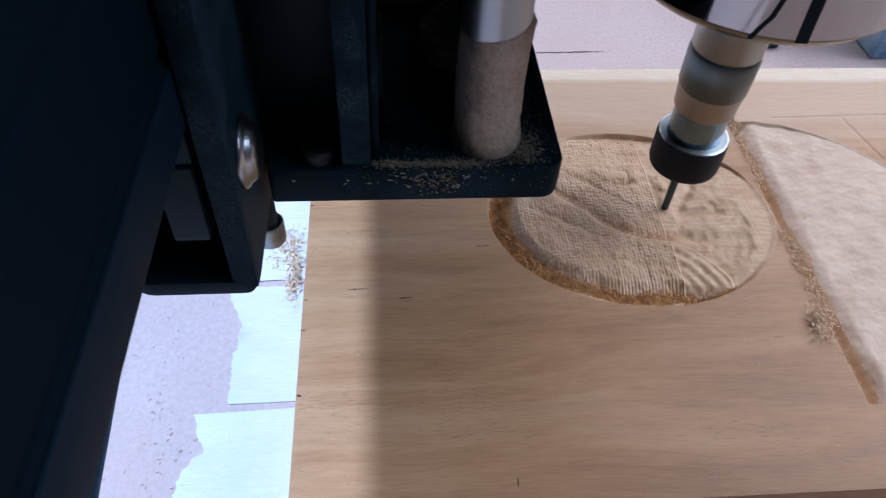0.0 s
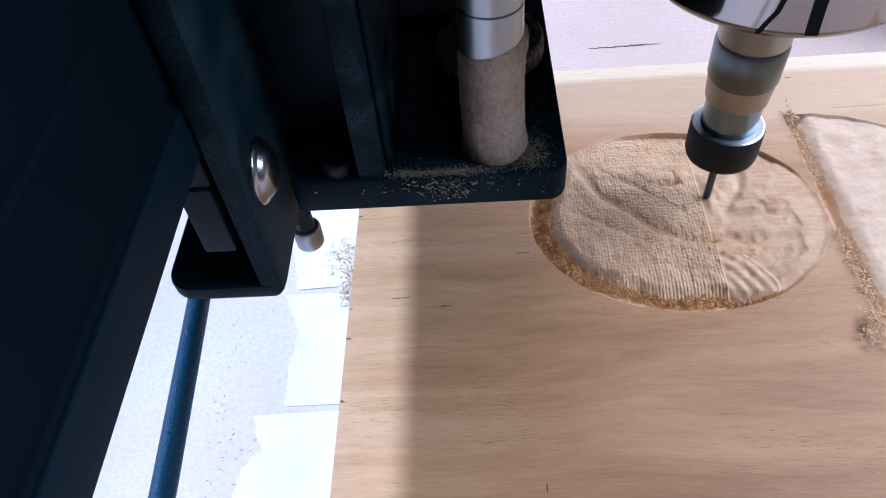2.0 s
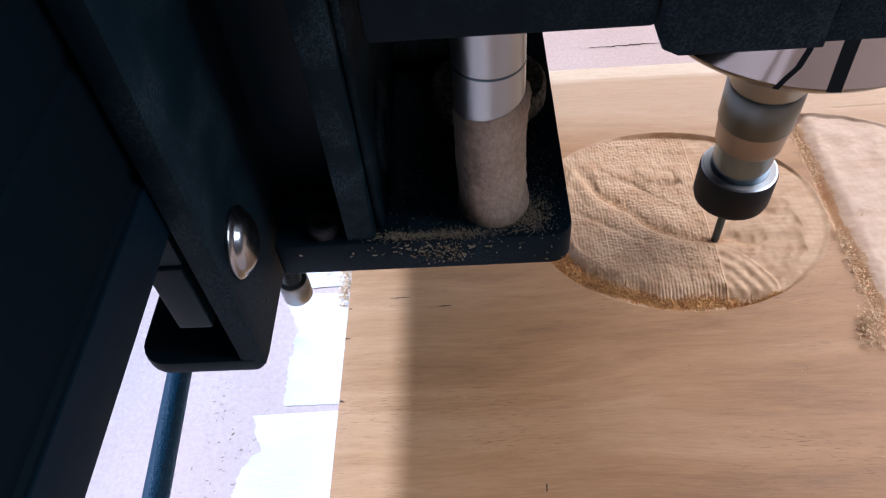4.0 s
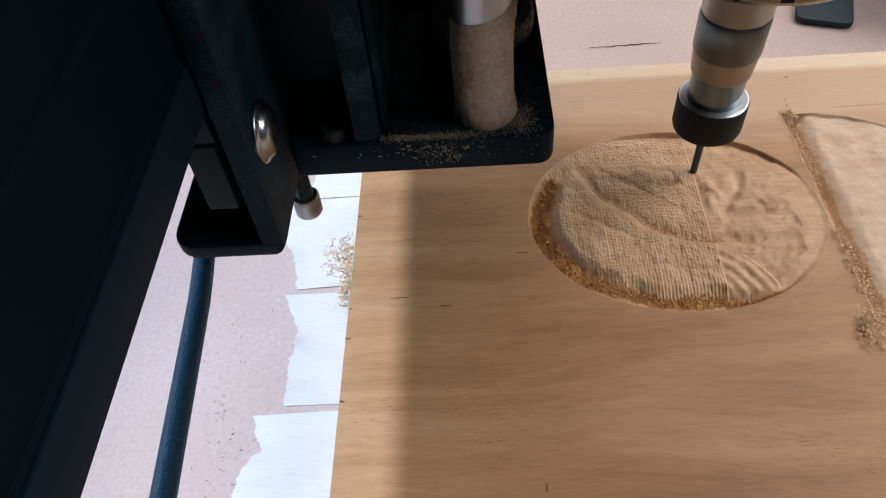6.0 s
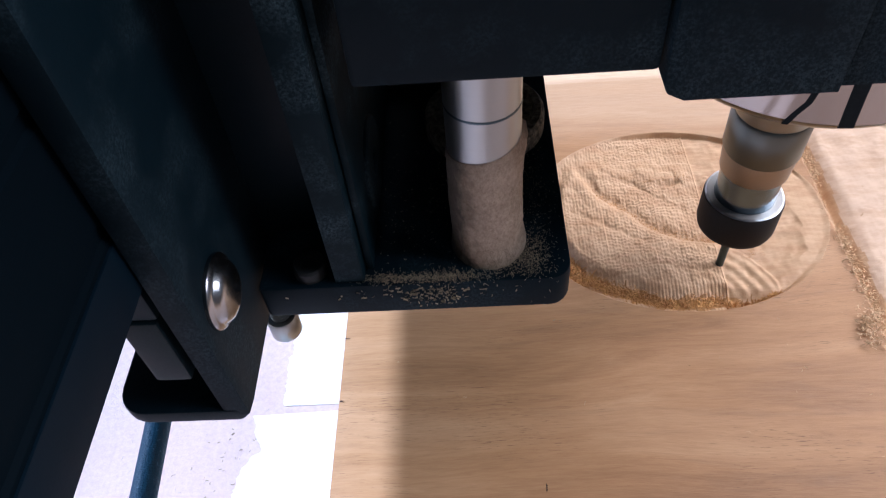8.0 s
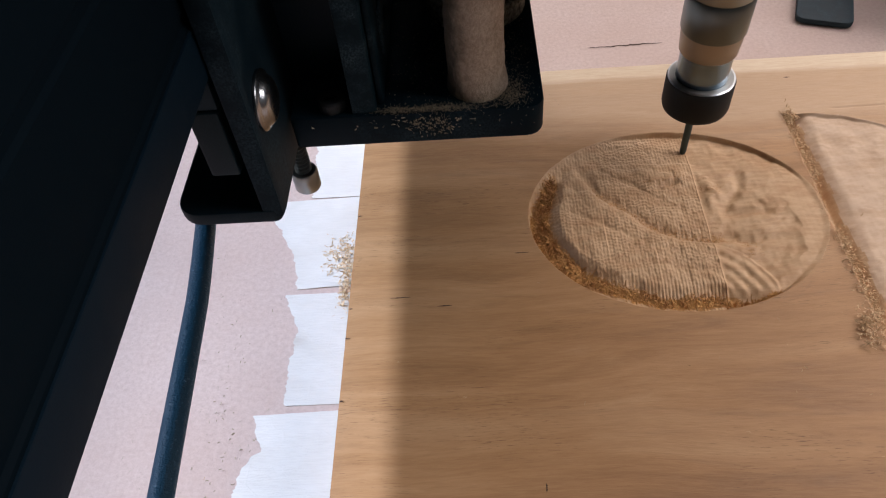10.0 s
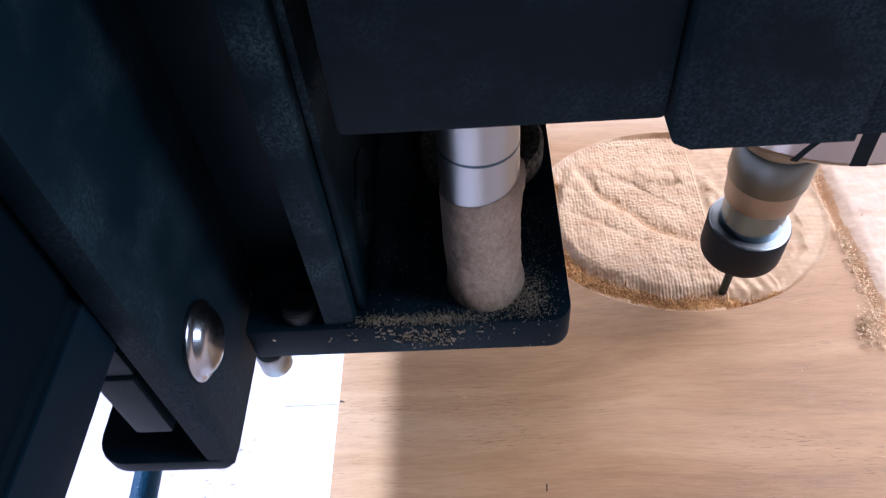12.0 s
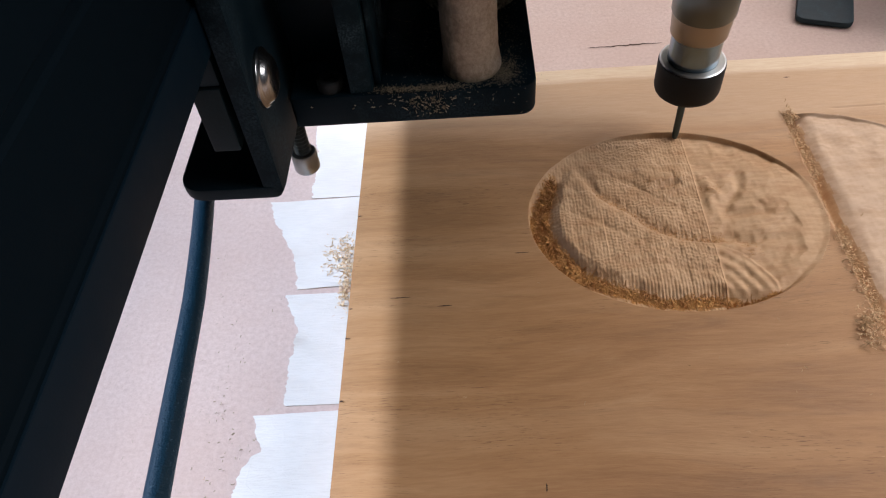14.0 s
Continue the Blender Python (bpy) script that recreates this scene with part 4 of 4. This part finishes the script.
def all_shavings():
    spots = [(23, 33.3, 4.5, 0.6, 0.3), (30, 33.5, 6, 0.7, 0.3), (18.5, 33.2, 2.5, 0.5, 0.3), (27, 33.0, 3.0, 0.4, 0.5), (40.4, 38, 1.5, 2.6, 0.6), (39.4, 36.2, 1.3, 1.8, 0.9),
             (36.5, 35.2, 2.5, 0.9, 0.8), (41, 50, 1.5, 9, 0.1), (24, 50, 6, 10, 0.1)]
    shavings("sawdust", "pale sawdust crumbs on the bracket", spots, 8, 3000, 0.34, 73.1, CARRIAGE, OLD_DUST)
    rng = random.Random(21)
    verts, faces = [], []
    for k in range(190):
        x, z = (rng.gauss(25.0, 2.4), rng.gauss(70.3, 1.3)) if k % 3 else (rng.gauss(24, 8), rng.gauss(71.6, 0.8))
        if not 67.0 < z < 72.6:
            continue
        a, curl, long, wide = rng.uniform(0, 6.28), rng.uniform(-2.5, 2.5), rng.uniform(0.25, 0.8), rng.uniform(0.03, 0.06)
        base = len(verts)
        for i in range(4):
            b = a + curl * i / 3
            x, z = x + math.cos(b) * long / 3, z + math.sin(b) * long / 3
            verts += [((x - wide * math.sin(b)) * MM, 32.15 * MM, (z + wide * math.cos(b)) * MM), ((x + wide * math.sin(b)) * MM, 31.95 * MM, (z - wide * math.cos(b)) * MM)]
        faces += [(base + j, base + j + 1, base + j + 3, base + j + 2) for j in (0, 2, 4)]
    mesh = bpy.data.meshes.new("clinging_dust")
    mesh.from_pydata(verts, [], faces)
    tagged(link_mesh("clinging_dust", mesh, OLD_DUST, CARRIAGE), "pale crumbs clinging to the bracket's edge", kind="stuff")
    shavings("tape_shavings", "pale wood chips heaped on the masking tape", [(-6.2, 79, 1.6, 3.0, 0.9), (-6.0, 72, 1.0, 3.6, 0.8), (-9.5, 80, 2.0, 3.0, 0.3), (-5.6, 75, 0.9, 4.5, 1.2), (-7.0, 84, 2.4, 3, 0.3), (-6.0, 67, 0.8, 2.5, 0.6)], 1, 560, 0.95, 0.3, None, PALE_CHIP, 1.5)
    spots = [(118.0, 38.6 + 26 * i / 11, 0.8, 1.6, 1.8) for i in range(12)] + [(118.6, 84.4 + 24 * i / 7, 0.7, 2.0, 1.2) for i in range(8)]
    spots += [(114.6, 37.2, 1.2, 2.2, 2.6)] * 6 + [(119.4, 108.2, 1.0, 1.0, 2.0)] * 3 + [(117.4, 28, 0.3, 6.0, 0.5), (117.5, 76, 0.3, 5.0, 0.4)]
    shavings("groove_shavings", "curled wood fibres along the carved wall", spots, 2, 1500, 0.95, BOARD_Z - 0.6, None, None, 1.3)
    relief_fibres()
    shavings("loose_chips", "scattered wood chips on the board", [(60, 20, 60, 20, 0.1), (110, 40, 30, 30, 0.1)] * 8 + [(26.5, 24.4, 0.3, 0.3, 0.3)], 4, 51, 0.8, BOARD_Z)
    shavings("bed_chips", "scattered wood chips on the bed", [(-45, 50, 22, 50, 0.1), (120, 165, 50, 15, 0.1), (-38, 40, 12, 40, 0.1)], 6, 520, 0.7, 0.0, None, SAWDUST)
    shavings("bed_specks", "small dark wood specks scattered on the bed", [(-33, 38, 2.5, 20, 0.1), (-36, 70, 9, 26, 0.1), (-30, 22, 5, 9, 0.1)], 9, 70, 0.75, 0.0, None, OLD_DUST, 1.6)


# ---- what moves ----
# the ends of the runs: (second, millimetres along the beam)
RUNS = ((-0.92, 30.3), (0.93, -28.3), (2.775, 29.0), (4.63, -28.3), (6.485, 28.9), (8.37, -28.3), (10.235, 28.9), (12.125, -28.3), (13.98, 28.7), (15.86, -28.3))


def sweep(t):
    """How far the carriage has run along the beam, in millimetres."""
    for (a, va), (b, vb) in zip(RUNS, RUNS[1:]):
        if a <= t <= b:
            s = (t - a) / (b - a)
            soft = 0.03
            if s > 1 - soft:
                s = 1 - soft + (1 - (1 - (s - 1 + soft) / soft) ** 2) * soft / 2
            elif s < soft:
                s = soft - (1 - (1 - (soft - s) / soft) ** 2) * soft / 2
            return va + (vb - va) * s
    return 0.0


def creep(t):
    """The beam's slow side step at the end of each run."""
    stops = ((0.0, 2.2), (0.8, 1.9), (1.1, 1.65), (2.6, 1.6), (3.0, 0.95), (4.5, 0.8), (4.8, 0.5), (6.4, 0.4), (6.7, 0.05), (8.2, -0.3), (8.5, -0.7),
             (10.1, -0.75), (10.4, -0.85), (12.0, -1.05), (12.3, -1.3), (13.9, -1.35), (14.0, -1.65))
    for (a, va), (b, vb) in zip(stops, stops[1:]):
        if a <= t <= b:
            return va + (vb - va) * (t - a) / (b - a)
    return stops[-1][1]


def cutter_lift(run):
    """Height of the cutter's tip over the run, as it follows the relief."""
    stops = ((-28.6, 0.9), (-25.0, -0.8), (-22.0, -0.9), (-15.0, -0.2), (-8.0, -0.5), (0.0, 0.0), (8.0, 0.4), (15.0, 0.8), (25.0, 1.1), (28.0, 1.7), (30.5, 2.6))
    for (a, va), (b, vb) in zip(stops, stops[1:]):
        if a <= run <= b:
            return va + (vb - va) * (run - a) / (b - a)
    return 0.0


def motions():
    times = [i / 10 for i in range(141)]
    walk(BEAM, [(t, mm_pose(-6.4 + creep(t), 0, 0)) for t in times])
    walk(CARRIAGE, [(t, mm_pose(creep(t), sweep(t), 0)) for t in times])
    walk(SPINDLE_UNIT, [(t, mm_pose(creep(t), sweep(t), cutter_lift(sweep(t)))) for t in times])
    swing = [(0.0, -2.5), (1.0, -0.5), (1.5, 1.2), (2.0, 1.0), (2.5, 2.1), (3.0, -0.2), (3.5, 1.3), (4.7, -2.5), (5.8, 0.8), (6.2, 1.4), (6.6, 0.9), (7.0, 1.3), (7.5, -3.0), (8.2, -2.0),
             (9.0, 0.1), (10.2, 0.8), (11.4, -4.2), (12.1, -2.0), (12.8, -0.2), (13.2, -1.6), (13.6, -0.2), (14.0, 0.0)]
    walk(CABLE_RUN, [(t, mm_pose(x, 0, 0)) for t, x in swing])


room()
machine_bed()
board()
tapes()
clamp()
blue_box()
BEAM = gantry_beam()
CARRIAGE = carriage()
SPINDLE_UNIT = spindle()
CABLE_RUN = cable()
all_shavings()
motions()
